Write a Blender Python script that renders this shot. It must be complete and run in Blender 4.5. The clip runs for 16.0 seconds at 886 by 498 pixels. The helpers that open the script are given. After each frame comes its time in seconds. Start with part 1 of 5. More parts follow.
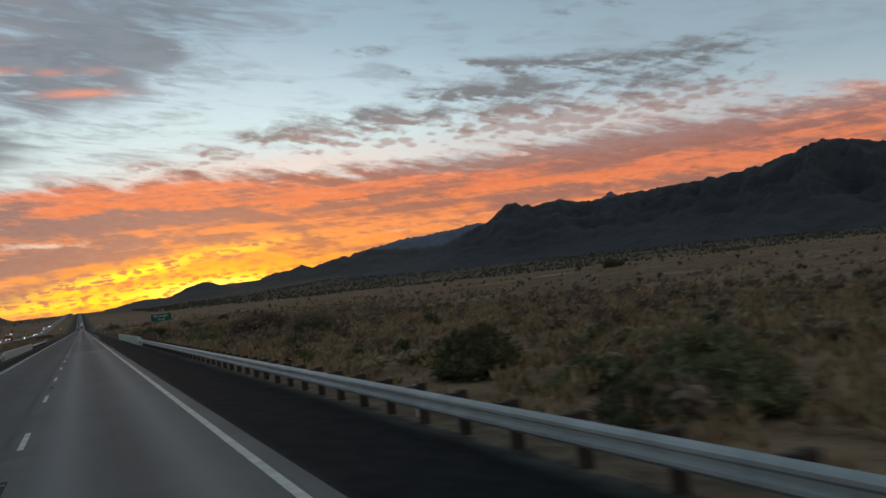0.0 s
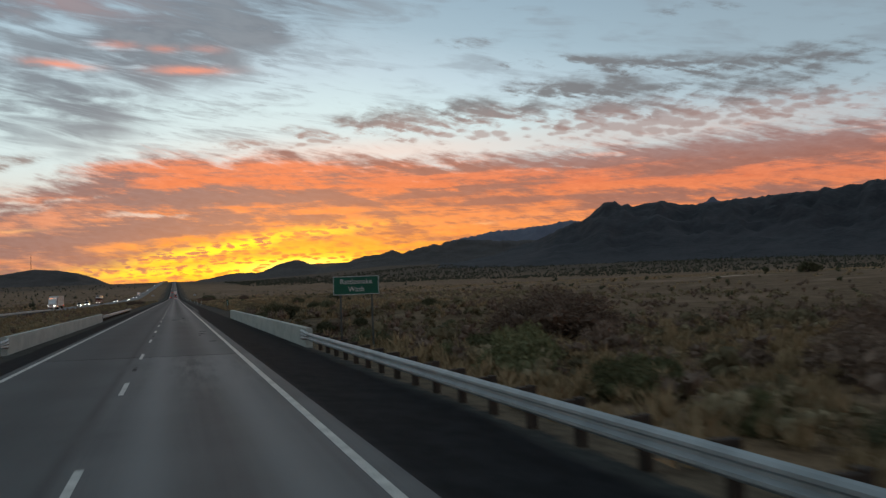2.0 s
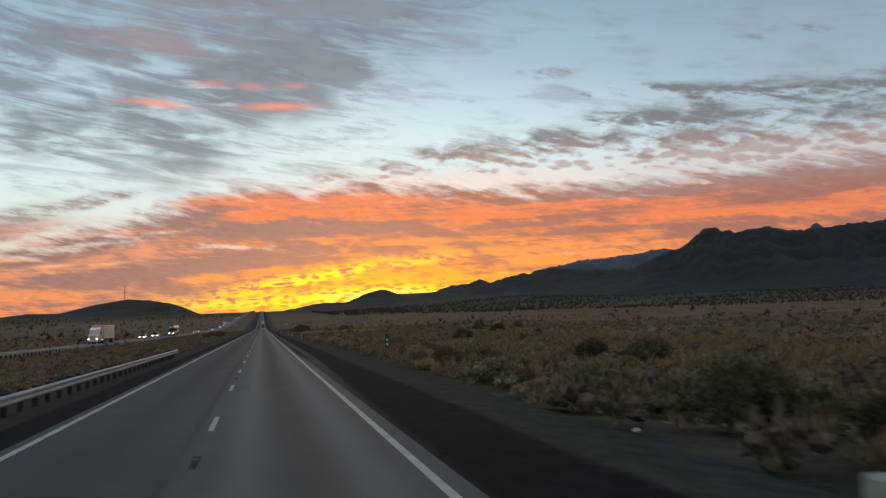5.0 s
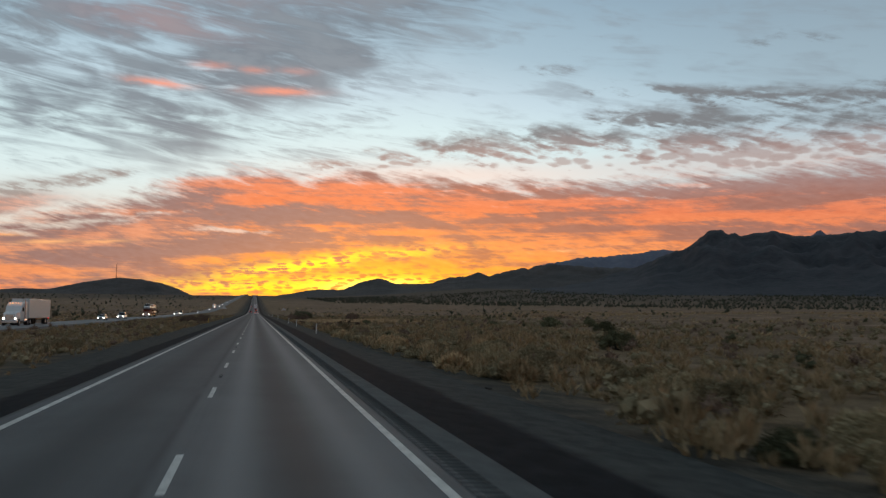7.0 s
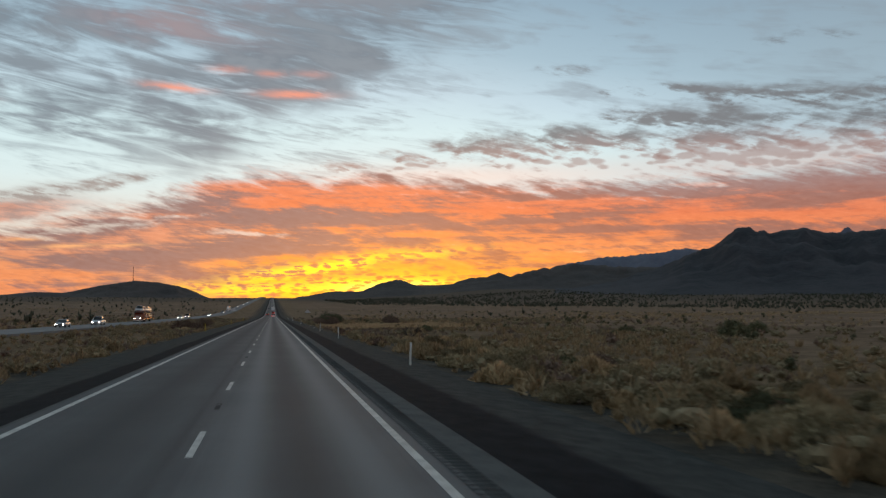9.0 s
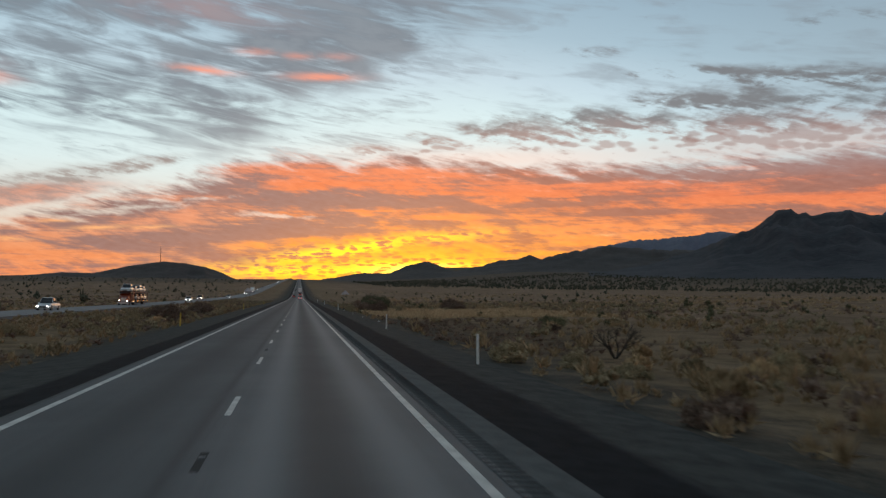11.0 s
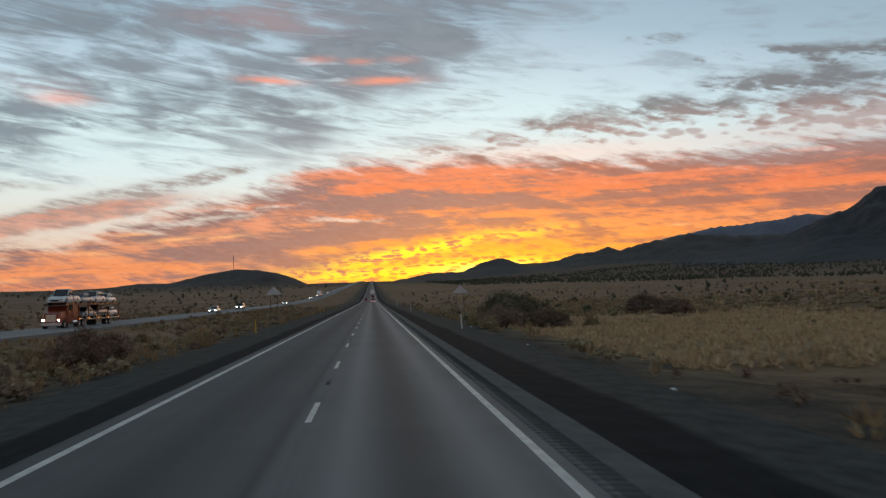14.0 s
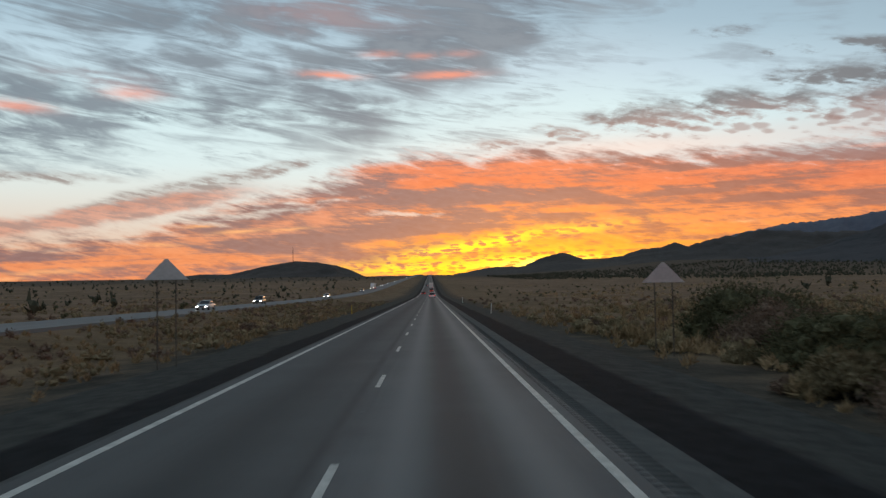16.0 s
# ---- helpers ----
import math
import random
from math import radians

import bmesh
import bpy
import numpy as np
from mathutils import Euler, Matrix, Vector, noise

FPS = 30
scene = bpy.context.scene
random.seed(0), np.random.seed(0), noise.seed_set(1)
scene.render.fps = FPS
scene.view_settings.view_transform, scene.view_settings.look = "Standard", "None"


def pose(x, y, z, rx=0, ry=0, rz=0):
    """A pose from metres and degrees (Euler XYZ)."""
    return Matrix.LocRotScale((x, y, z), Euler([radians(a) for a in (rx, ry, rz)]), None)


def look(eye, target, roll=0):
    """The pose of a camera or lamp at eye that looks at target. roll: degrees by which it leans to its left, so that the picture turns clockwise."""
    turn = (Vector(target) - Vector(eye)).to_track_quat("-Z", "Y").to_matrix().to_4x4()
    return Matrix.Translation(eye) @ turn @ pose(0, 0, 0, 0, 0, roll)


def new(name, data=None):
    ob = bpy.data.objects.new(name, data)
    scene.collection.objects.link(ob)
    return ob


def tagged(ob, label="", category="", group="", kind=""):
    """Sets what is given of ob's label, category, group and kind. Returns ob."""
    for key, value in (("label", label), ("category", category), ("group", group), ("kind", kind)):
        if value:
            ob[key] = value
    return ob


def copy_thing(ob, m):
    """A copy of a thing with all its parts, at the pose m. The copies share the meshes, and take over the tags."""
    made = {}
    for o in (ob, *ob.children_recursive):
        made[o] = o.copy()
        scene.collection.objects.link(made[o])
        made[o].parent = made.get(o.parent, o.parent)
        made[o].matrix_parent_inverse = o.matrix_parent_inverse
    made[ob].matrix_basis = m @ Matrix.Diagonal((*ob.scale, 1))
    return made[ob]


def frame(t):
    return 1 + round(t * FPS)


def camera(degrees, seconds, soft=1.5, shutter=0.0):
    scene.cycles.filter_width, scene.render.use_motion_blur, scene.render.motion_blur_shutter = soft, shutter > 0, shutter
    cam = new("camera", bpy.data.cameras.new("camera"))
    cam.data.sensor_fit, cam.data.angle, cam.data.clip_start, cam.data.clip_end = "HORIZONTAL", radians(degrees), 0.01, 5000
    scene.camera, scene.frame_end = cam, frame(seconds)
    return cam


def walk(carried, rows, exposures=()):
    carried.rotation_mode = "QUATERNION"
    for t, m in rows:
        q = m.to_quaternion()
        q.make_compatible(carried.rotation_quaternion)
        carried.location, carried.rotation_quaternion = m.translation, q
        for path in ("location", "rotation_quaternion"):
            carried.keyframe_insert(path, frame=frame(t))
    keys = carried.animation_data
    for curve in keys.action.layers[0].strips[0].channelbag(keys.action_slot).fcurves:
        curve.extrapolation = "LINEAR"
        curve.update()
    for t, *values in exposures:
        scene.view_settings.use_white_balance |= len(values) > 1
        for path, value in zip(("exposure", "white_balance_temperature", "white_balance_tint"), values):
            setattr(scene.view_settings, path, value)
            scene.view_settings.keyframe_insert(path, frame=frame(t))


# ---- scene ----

# ---- camera ----
EYE = 2.30                      # eye height over the carriageway


def aim(x, y, turn, tilt, lean):
    """A pose over the road: degrees to the right, upwards, and of roll to the left."""
    return pose(x, y, EYE, 0, 0, -turn) @ pose(0, 0, 0, 90 + tilt) @ pose(0, 0, 0, 0, 0, lean)


cam = camera(55.2, 16.0, soft=1.35, shutter=0.22)
walk(cam, [
    (0.0, aim(1.35, 0.0, 23.47, 2.53, -6.59)),
    (0.5, aim(1.28, 14.6, 21.56, -1.22, -5.21)),
    (1.0, aim(1.21, 29.3, 21.36, -2.15, -2.40)),
    (1.5, aim(1.27, 43.9, 17.85, 0.97, -0.81)),
    (2.0, aim(1.29, 58.6, 17.64, 2.50, -2.26)),
    (2.5, aim(1.30, 73.2, 16.78, 3.50, -2.89)),
    (3.0, aim(1.29, 87.7, 15.49, 4.85, -2.31)),
    (3.5, aim(1.26, 102.2, 14.22, 5.42, -0.79)),
    (4.0, aim(1.29, 116.7, 13.12, 5.16, -0.98)),
    (4.5, aim(1.25, 131.1, 12.71, 5.09, -1.69)),
    (5.0, aim(1.18, 145.6, 12.18, 4.77, -2.12)),
    (7.5, aim(1.11, 217.6, 12.26, 4.11, 0.89)),
    (8.0, aim(1.20, 232.1, 11.97, 3.96, 1.09)),
    (8.5, aim(1.28, 246.6, 11.67, 4.12, 0.78)),
    (9.0, aim(1.28, 261.1, 11.36, 4.34, -0.01)),
    (11.5, aim(1.33, 334.0, 9.06, 3.04, 0.45)),
    (12.0, aim(1.34, 348.3, 8.43, 3.16, 0.26)),
    (12.5, aim(1.34, 362.7, 7.78, 3.17, -0.07)),
    (13.0, aim(1.31, 376.9, 7.40, 3.17, -1.16)),
    (13.5, aim(1.29, 391.2, 6.88, 3.06, -1.88)),
    (14.0, aim(1.26, 405.5, 4.89, 3.13, -1.84)),
    (14.5, aim(1.24, 419.9, 3.31, 3.00, -1.75)),
    (15.0, aim(1.28, 434.15, 2.28, 2.95, -1.57)),
    (15.5, aim(1.33, 448.15, 1.52, 3.07, -1.37)),
    (16.0, aim(1.32, 462.0, 0.90, 2.85, -1.01)),
], exposures=[(0.0, -0.1), (0.5, 0.3), (1.0, 0.65), (1.5, 0.22), (2.0, -0.08), (3.0, -0.03), (4.5, -0.02), (16.0, 0.0)])

# ---- sky and light ----
world = bpy.data.worlds.new("dusk_sky")
scene.world = world
world.use_nodes = True


class Nodes:
    """Short hand for node trees."""

    def __init__(self, tree):
        self.t = tree
        tree.nodes.clear()

    def add(self, kind, **sets):
        n = self.t.nodes.new(kind)
        for k, v in sets.items():
            setattr(n, k, v)
        return n

    def put(self, socket, v):
        if isinstance(v, bpy.types.NodeSocket):
            self.t.links.new(v, socket)
        elif isinstance(v, (tuple, list)) and len(v) == 3 and socket.type == "RGBA":
            socket.default_value = (*v, 1)
        else:
            socket.default_value = v

    def m(self, op, a, b=0.0, c=0.0, clamp=False):
        n = self.add("ShaderNodeMath", operation=op, use_clamp=clamp)
        for i, v in enumerate((a, b, c)):
            self.put(n.inputs[i], v)
        return n.outputs[0]

    def step(self, v, lo, hi):
        """0 below lo, 1 above hi, smooth between."""
        n = self.add("ShaderNodeMapRange", interpolation_type="SMOOTHSTEP")
        for i, w in enumerate((v, lo, hi, 0.0, 1.0)):
            self.put(n.inputs[i], w)
        return n.outputs[0]

    def mix(self, f, a, b, blend="MIX"):
        n = self.add("ShaderNodeMix", data_type="RGBA", blend_type=blend)
        self.put(n.inputs[0], f), self.put(n.inputs[6], a), self.put(n.inputs[7], b)
        return n.outputs[2]

    def vec(self, x, y, z=0.0):
        n = self.add("ShaderNodeCombineXYZ")
        for i, v in enumerate((x, y, z)):
            self.put(n.inputs[i], v)
        return n.outputs[0]

    def noise(self, vec, scale, detail=4.0, rough=0.55, warp=0.0):
        n = self.add("ShaderNodeTexNoise")
        self.put(n.inputs["Vector"], vec)
        n.inputs["Scale"].default_value, n.inputs["Detail"].default_value = scale, detail
        n.inputs["Roughness"].default_value, n.inputs["Distortion"].default_value = rough, warp
        return n.outputs[0]

    def cells(self, x, y, scale=1.0, loose=0.9):
        """Distance to the middle of the nearest of many soft cells."""
        n = self.add("ShaderNodeTexVoronoi", voronoi_dimensions="2D", feature="SMOOTH_F1")
        self.put(n.inputs["Vector"], self.vec(x, y))
        n.inputs["Scale"].default_value, n.inputs["Randomness"].default_value, n.inputs["Smoothness"].default_value = scale, loose, 0.35
        return n.outputs["Distance"]

    def ramp(self, f, stops):
        n = self.add("ShaderNodeValToRGB")
        e = n.color_ramp.elements
        e[0].position, e[0].color = stops[0][0], (*stops[0][1], 1)
        e[1].position, e[1].color = stops[-1][0], (*stops[-1][1], 1)
        for p, c in stops[1:-1]:
            k = e.new(p)
            k.color = (*c, 1)
        self.put(n.inputs[0], f)
        return n.outputs[0]

    def bell(self, a, ca, wa, b, cb, wb, slope=0.0):
        """A soft oval: 1 in its middle; b's middle climbs by slope per unit of a."""
        u = self.m("DIVIDE", self.m("SUBTRACT", a, ca), wa)
        w = self.m("SUBTRACT", self.m("SUBTRACT", b, cb), self.m("MULTIPLY", self.m("SUBTRACT", a, ca), slope))
        w = self.m("DIVIDE", w, wb)
        d = self.m("ADD", self.m("MULTIPLY", u, u), self.m("MULTIPLY", w, w))
        return self.m("POWER", 2.718, self.m("MULTIPLY", d, -1.0))


def paint_sky():
    n = Nodes(world.node_tree)
    d = n.add("ShaderNodeTexCoord").outputs["Generated"]
    s = n.add("ShaderNodeSeparateXYZ")
    n.put(s.inputs[0], d)
    x, y, z = s.outputs
    az = n.m("MULTIPLY", n.m("ARCTAN2", x, y), 57.29578)
    el = n.m("MULTIPLY", n.m("ARCSINE", z), 57.29578)

    def lin(a, b, c=0.0):
        """a * az + b * el + c"""
        return n.m("ADD", n.m("MULTIPLY", az, a), n.m("ADD", n.m("MULTIPLY", el, b), c))

    def cloth(a0, b0, a1, b1, seed, detail=5.0, rough=0.58, warp=0.4):
        """Noise drawn out along a direction, about nought."""
        return n.m("SUBTRACT", n.noise(n.vec(lin(a0, b0), lin(a1, b1), seed), 1.0, detail, rough, warp), 0.5)

    def off(v, *terms):
        """v plus each (noise, amount)."""
        for t, k in terms:
            v = n.m("ADD", v, n.m("MULTIPLY", t, k))
        return v

    def most(*fields):
        out = fields[0]
        for f in fields[1:]:
            out = n.m("MAXIMUM", out, f)
        return out

    def bells(a, b, rows):
        """The most of several ovals (azimuth, width, height, thickness, slope, amount)."""
        return most(*[n.m("MULTIPLY", n.bell(a, ca, wa, b, ce, we, sl), k) for ca, wa, ce, we, sl, k in rows])

    wide = cloth(0.07, 0.0, 0.0, 0.20, 1.5, 3.0)
    slow_a, slow_e = cloth(0.22, 0.1, 0.0, 0.5, 2.0, 3.0), cloth(0.22, 0.0, 0.1, 0.5, 22.0, 3.0)
    slant = cloth(0.30, 0.34, 0.30, 1.25, 6.0, 7.0, 0.60)            # strands that sink to the right
    strand = cloth(0.16, 0.16, 0.10, 0.95, 7.0, 7.0, 0.62, 1.2)
    hair = cloth(0.50, 0.50, 0.40, 2.9, 9.0, 4.0, 0.62, 0.6)
    curd = cloth(0.62, 0.30, -0.10, 1.55, 3.0, 6.0, 0.62, 0.3)
    crumb = cloth(1.25, 0.5, 0.0, 3.4, 8.0, 4.0, 0.62, 0.4)
    level = cloth(0.09, 0.0, -0.030, 1.25, 5.0, 5.0, 0.60, 0.3)
    stripe = cloth(0.16, 0.1, -0.06, 3.0, 4.0, 4.0, 0.60, 0.3)
    ja = off(az, (slow_a, 4.0), (curd, 2.2), (crumb, 0.9))
    je = off(el, (slow_e, 1.3), (slant, 1.5), (curd, 0.7))

    # clear sky by height, deeper towards the side
    e1 = n.m("ADD", el, n.m("MULTIPLY", n.m("MAXIMUM", n.m("SUBTRACT", n.m("MINIMUM", az, 60.0), 12.0), 0.0), 0.15))
    sky = n.ramp(n.m("DIVIDE", n.m("ADD", e1, 5.0), 60.0), [
        (0.0, (0.30, 0.13, 0.07)), (0.083, (0.58, 0.26, 0.10)), (0.14, (0.73, 0.57, 0.46)),
        (0.19, (0.72, 0.75, 0.71)), (0.225, (0.69, 0.83, 0.84)), (0.285, (0.64, 0.83, 0.87)),
        (0.33, (0.53, 0.69, 0.78)), (0.38, (0.37, 0.52, 0.62)), (0.46, (0.26, 0.385, 0.49)), (0.75, (0.20, 0.29, 0.35)), (1.0, (0.19, 0.27, 0.33))])
    sky = n.mix(n.m("MULTIPLY", n.step(az, 20.0, 42.0), 0.45), sky, (0.29, 0.36, 0.41))

    # veil of ice cloud over the upper sky on the near side, its edge climbing to the right
    rim = n.m("ADD", 10.3, n.m("MULTIPLY", n.m("MAXIMUM", n.m("ADD", az, 4.0), 0.0), 0.52))
    rim = n.m("SUBTRACT", rim, n.m("MULTIPLY", n.m("MAXIMUM", n.m("SUBTRACT", -10.0, az), 0.0), 0.11))
    inside = n.m("SUBTRACT", off(el, (wide, 7.0), (strand, 4.2), (slow_e, 2.5), (hair, 0.9)), rim)
    thick = n.step(inside, -2.0, 2.6)
    weave = off(0.78, (strand, 2.8), (wide, 2.4), (hair, 0.45), (slow_a, 1.9))
    veil = n.m("MULTIPLY", thick, n.step(weave, 0.05, 1.25))
    veil = n.m("MULTIPLY", veil, n.m("SUBTRACT", 1.0, n.m("MULTIPLY", n.step(az, 14.0, 24.0), 0.75)))
    wisp = n.m("MULTIPLY", n.step(off(0.55, (strand, 2.2), (hair, 1.1), (wide, 0.8)), 0.45, 1.0), n.m("MULTIPLY", n.step(el, 7.5, 10.0), n.step(az, 20.0, 6.0)))
    rack = bells(ja, je, ((-19.0, 4.0, 11.6, 0.55, -0.10, 1.0), (-24.0, 4.0, 9.2, 0.6, -0.06, 1.0), (-13.5, 2.4, 9.3, 0.40, -0.14, 0.8), (-8.5, 2.0, 8.9, 0.28, -0.10, 0.7),
                          (-20.0, 2.6, 7.9, 0.35, -0.06, 0.7), (-3.0, 8.0, 12.3, 0.9, -0.05, 0.7), (4.0, 6.5, 15.2, 1.4, 0.10, 0.8)))
    rack = n.m("MULTIPLY", rack, n.step(off(0.5, (hair, 1.4), (strand, 1.2)), 0.25, 0.75))
    veil = most(veil, n.m("MULTIPLY", wisp, 0.55), n.m("MULTIPLY", rack, 0.9))
    grey = n.mix(n.step(off(0.5, (slow_a, 1.0), (strand, 0.8)), 0.3, 0.7), (0.145, 0.190, 0.238), (0.215, 0.265, 0.312))
    sky = n.mix(n.m("MULTIPLY", veil, 0.98), sky, grey)
    blush = n.m("MULTIPLY", veil, bells(ja, je, ((-7.0, 5.0, 18.3, 1.0, -0.05, 0.28), (-21.0, 3.0, 13.6, 0.6, -0.05, 0.28), (-3.0, 9.0, 20.5, 1.0, 0.0, 0.12))))
    sky = n.mix(blush, sky, (0.60, 0.28, 0.25))
    ta, te = off(az, (crumb, 0.9), (hair, 1.0)), off(el, (crumb, 0.25), (hair, 0.35))
    lit_spots = bells(ta, te, ((-6.4, 1.7, 14.45, 0.22, -0.04, 0.9), (1.4, 2.1, 14.45, 0.24, 0.02, 0.9), (-19.3, 1.5, 12.8, 0.36, -0.03, 0.6), (-3.2, 1.2, 15.8, 0.24, 0.0, 0.4),
                               (-0.4, 0.9, 15.7, 0.22, 0.0, 0.45), (2.4, 1.1, 15.8, 0.24, 0.0, 0.3), (-26.0, 1.8, 11.6, 0.3, -0.05, 0.7)))
    sky = n.mix(lit_spots, sky, (0.92, 0.33, 0.22))

    # thin gauze over the rest
    gauze = n.step(off(0.42, (strand, 1.6), (slow_a, 1.6), (slant, 1.0), (wide, 1.2)), 0.30, 1.0)
    gauze = n.m("MULTIPLY", gauze, n.m("MULTIPLY", n.step(el, 10.0, 14.0), n.step(az, 6.0, 16.0)))
    sky = n.mix(n.m("MULTIPLY", gauze, 0.55), sky, (0.25, 0.31, 0.365))

    # flocks of puffs above the deck, dark and torn, with rows of small ones under them
    sky = n.mix(n.m("MULTIPLY", n.bell(az, 14.0, 11.0, el, 9.2, 0.8, 0.0), 0.8), sky, (0.86, 0.73, 0.67))
    sky = n.mix(n.m("MULTIPLY", n.bell(az, 34.0, 12.0, el, 9.6, 1.2, 0.0), 0.7), sky, (0.66, 0.58, 0.56))
    flock = bells(ja, je, ((15.2, 3.8, 11.05, 0.95, -0.02, 1.0), (20.4, 3.6, 11.6, 0.85, -0.05, 1.0), (26.7, 3.3, 12.75, 0.80, -0.10, 1.0), (30.0, 2.4, 12.4, 0.90, 0.0, 0.9),
                           (24.0, 2.6, 11.5, 0.8, 0.0, 0.9), (29.0, 6.0, 11.4, 1.1, 0.0, 0.65), (38.0, 7.0, 11.6, 1.7, -0.05, 0.62), (33.0, 9.0, 13.9, 0.60, -0.11, 0.85),
                           (41.0, 5.0, 13.2, 0.9, 0.0, 0.7), (9.0, 2.2, 10.7, 0.36, -0.10, 0.55), (4.5, 3.0, 10.0, 0.4, -0.05, 0.45), (20.0, 2.0, 16.2, 0.5, 0.0, 0.4), (35.0, 3.0, 17.0, 0.5, 0.0, 0.35)))
    torn = n.step(off(n.m("MULTIPLY", flock, 0.95), (slant, 1.9), (curd, 1.7), (hair, 0.6), (crumb, 0.25)), 0.08, 0.85)
    torn = n.m("MULTIPLY", torn, n.step(flock, 0.04, 0.30))
    beads = n.m("MULTIPLY", n.cells(n.m("ADD", n.m("MULTIPLY", off(az, (curd, 0.8)), 0.80), n.m("MULTIPLY", el, 0.25)), n.m("MULTIPLY", off(el, (slant, 0.5)), 2.0)), -1.0)
    herd = bells(off(az, (slow_a, 6.0)), off(el, (slow_e, 1.4)), ((31.0, 8.0, 10.15, 0.95, -0.03, 1.0), (20.0, 5.0, 10.0, 0.5, 0.0, 0.75), (40.0, 5.0, 10.6, 1.0, 0.0, 0.85), (10.0, 4.0, 9.9, 0.4, 0.0, 0.55)))
    bead = n.step(off(n.m("ADD", n.m("MULTIPLY", herd, 0.85), beads), (curd, 1.0)), 0.0, 0.36)
    tone = n.mix(n.step(off(el, (slow_e, 2.0), (curd, 1.5)), 10.2, 12.2), (0.34, 0.225, 0.215), (0.155, 0.162, 0.180))
    sky = n.mix(n.m("MULTIPLY", torn, 0.92), sky, tone)
    sky = n.mix(n.m("MULTIPLY", bead, 0.62), sky, tone)

    # rippled bank low over the plain on the near side, grey above and pink beneath
    ripple = n.step(off(0.5, (hair, 1.5), (crumb, 0.9), (slant, 0.8)), 0.28, 0.72)
    bank = bells(off(az, (curd, 1.6)), off(el, (slant, 0.9), (crumb, 0.35)), ((-17.0, 5.6, 6.6, 0.60, 0.23, 1.0), (-10.5, 2.6, 8.2, 0.42, 0.22, 0.85), (-25.0, 5.0, 7.4, 0.35, 0.0, 0.6)))
    sky = n.mix(n.m("MULTIPLY", n.m("MULTIPLY", n.step(bank, 0.05, 0.55), n.m("ADD", 0.35, n.m("MULTIPLY", ripple, 0.65))), 0.85), sky, (0.27, 0.215, 0.21))
    pink_bank = bells(off(az, (curd, 1.6)), off(el, (slant, 0.9), (crumb, 0.3)), ((-19.5, 7.0, 5.45, 0.60, 0.18, 1.0), (-29.0, 5.0, 4.0, 0.6, 0.10, 1.0)))
    sky = n.mix(n.m("MULTIPLY", n.step(pink_bank, 0.06, 0.6), 0.85), sky, n.mix(n.step(off(0.5, (hair, 1.2), (curd, 1.0)), 0.3, 0.7), (0.36, 0.20, 0.185), (0.66, 0.30, 0.22)))

    # the deck that the sun lights from below: its upper edge falls away to the left
    en = off(el, (slant, 3.6), (curd, 1.4), (slow_e, 1.8), (hair, 1.2))
    top = n.m("MINIMUM", 9.0, n.m("ADD", 9.2, n.m("MULTIPLY", n.m("ADD", az, 1.0), 0.30)))
    top = n.m("MAXIMUM", top, n.m("ADD", 4.0, n.m("MULTIPLY", n.m("ADD", az, 16.0), 0.05)))
    top = n.m("SUBTRACT", top, n.m("MULTIPLY", n.bell(az, 22.0, 8.0, el, 8.0, 4.0), 0.55))
    body = n.step(n.m("SUBTRACT", top, en), -0.75, 0.75)
    hole = bells(off(az, (slow_a, 5.0), (curd, 2.0)), off(el, (slow_e, 0.8), (slant, 0.9)), ((-2.2, 3.0, 5.25, 0.22, -0.02, 0.9), (-12.0, 5.0, 5.2, 0.36, 0.14, 0.9), (-21.0, 5.0, 3.9, 0.32, 0.10, 0.95), (-7.0, 3.0, 6.15, 0.22, 0.12, 0.7)))
    hole = n.step(off(hole, (hair, 1.3), (stripe, 1.0), (crumb, 0.9)), 0.25, 1.1)
    body = n.m("MULTIPLY", body, n.m("SUBTRACT", 1.0, n.m("MULTIPLY", hole, 0.75)))
    sunk = n.m("SUBTRACT", off(el, (slow_e, 0.8), (slant, 0.8)), n.m("MULTIPLY", n.m("SUBTRACT", az, 8.0), -0.028))
    lit = n.ramp(n.m("DIVIDE", sunk, 10.0), [
        (0.0, (0.95, 0.36, 0.06)), (0.20, (0.98, 0.38, 0.05)), (0.34, (0.94, 0.30, 0.065)), (0.48, (0.89, 0.275, 0.10)),
        (0.60, (0.83, 0.220, 0.085)), (0.72, (0.80, 0.195, 0.085)), (0.84, (0.79, 0.220, 0.115)), (0.95, (0.68, 0.31, 0.23))])
    lit = n.mix(n.m("MULTIPLY", n.step(az, 1.0, -8.0), 0.80), lit, (0.66, 0.27, 0.185))
    low_left = n.m("MULTIPLY", n.step(az, -6.0, -13.0), n.step(el, 3.9, 2.4))
    lit = n.mix(n.m("MULTIPLY", low_left, 0.8), lit, (0.82, 0.265, 0.115))
    lit = n.mix(n.m("MULTIPLY", n.step(az, 26.0, 48.0), 0.30), lit, (0.66, 0.22, 0.13))
    warm = n.bell(az, 6.5, 9.0, el, 1.2, 2.6, 0.10)
    dim = n.mix(n.step(az, 2.0, 20.0), (0.25, 0.150, 0.160), (0.34, 0.138, 0.115))
    dim = n.mix(n.m("MULTIPLY", n.step(off(el, (slow_e, 1.5), (curd, 1.0)), 7.0, 8.6), n.step(az, 14.0, 26.0)), dim, (0.34, 0.205, 0.20))
    dim = n.mix(n.m("MULTIPLY", warm, 0.9), dim, (0.66, 0.20, 0.035))
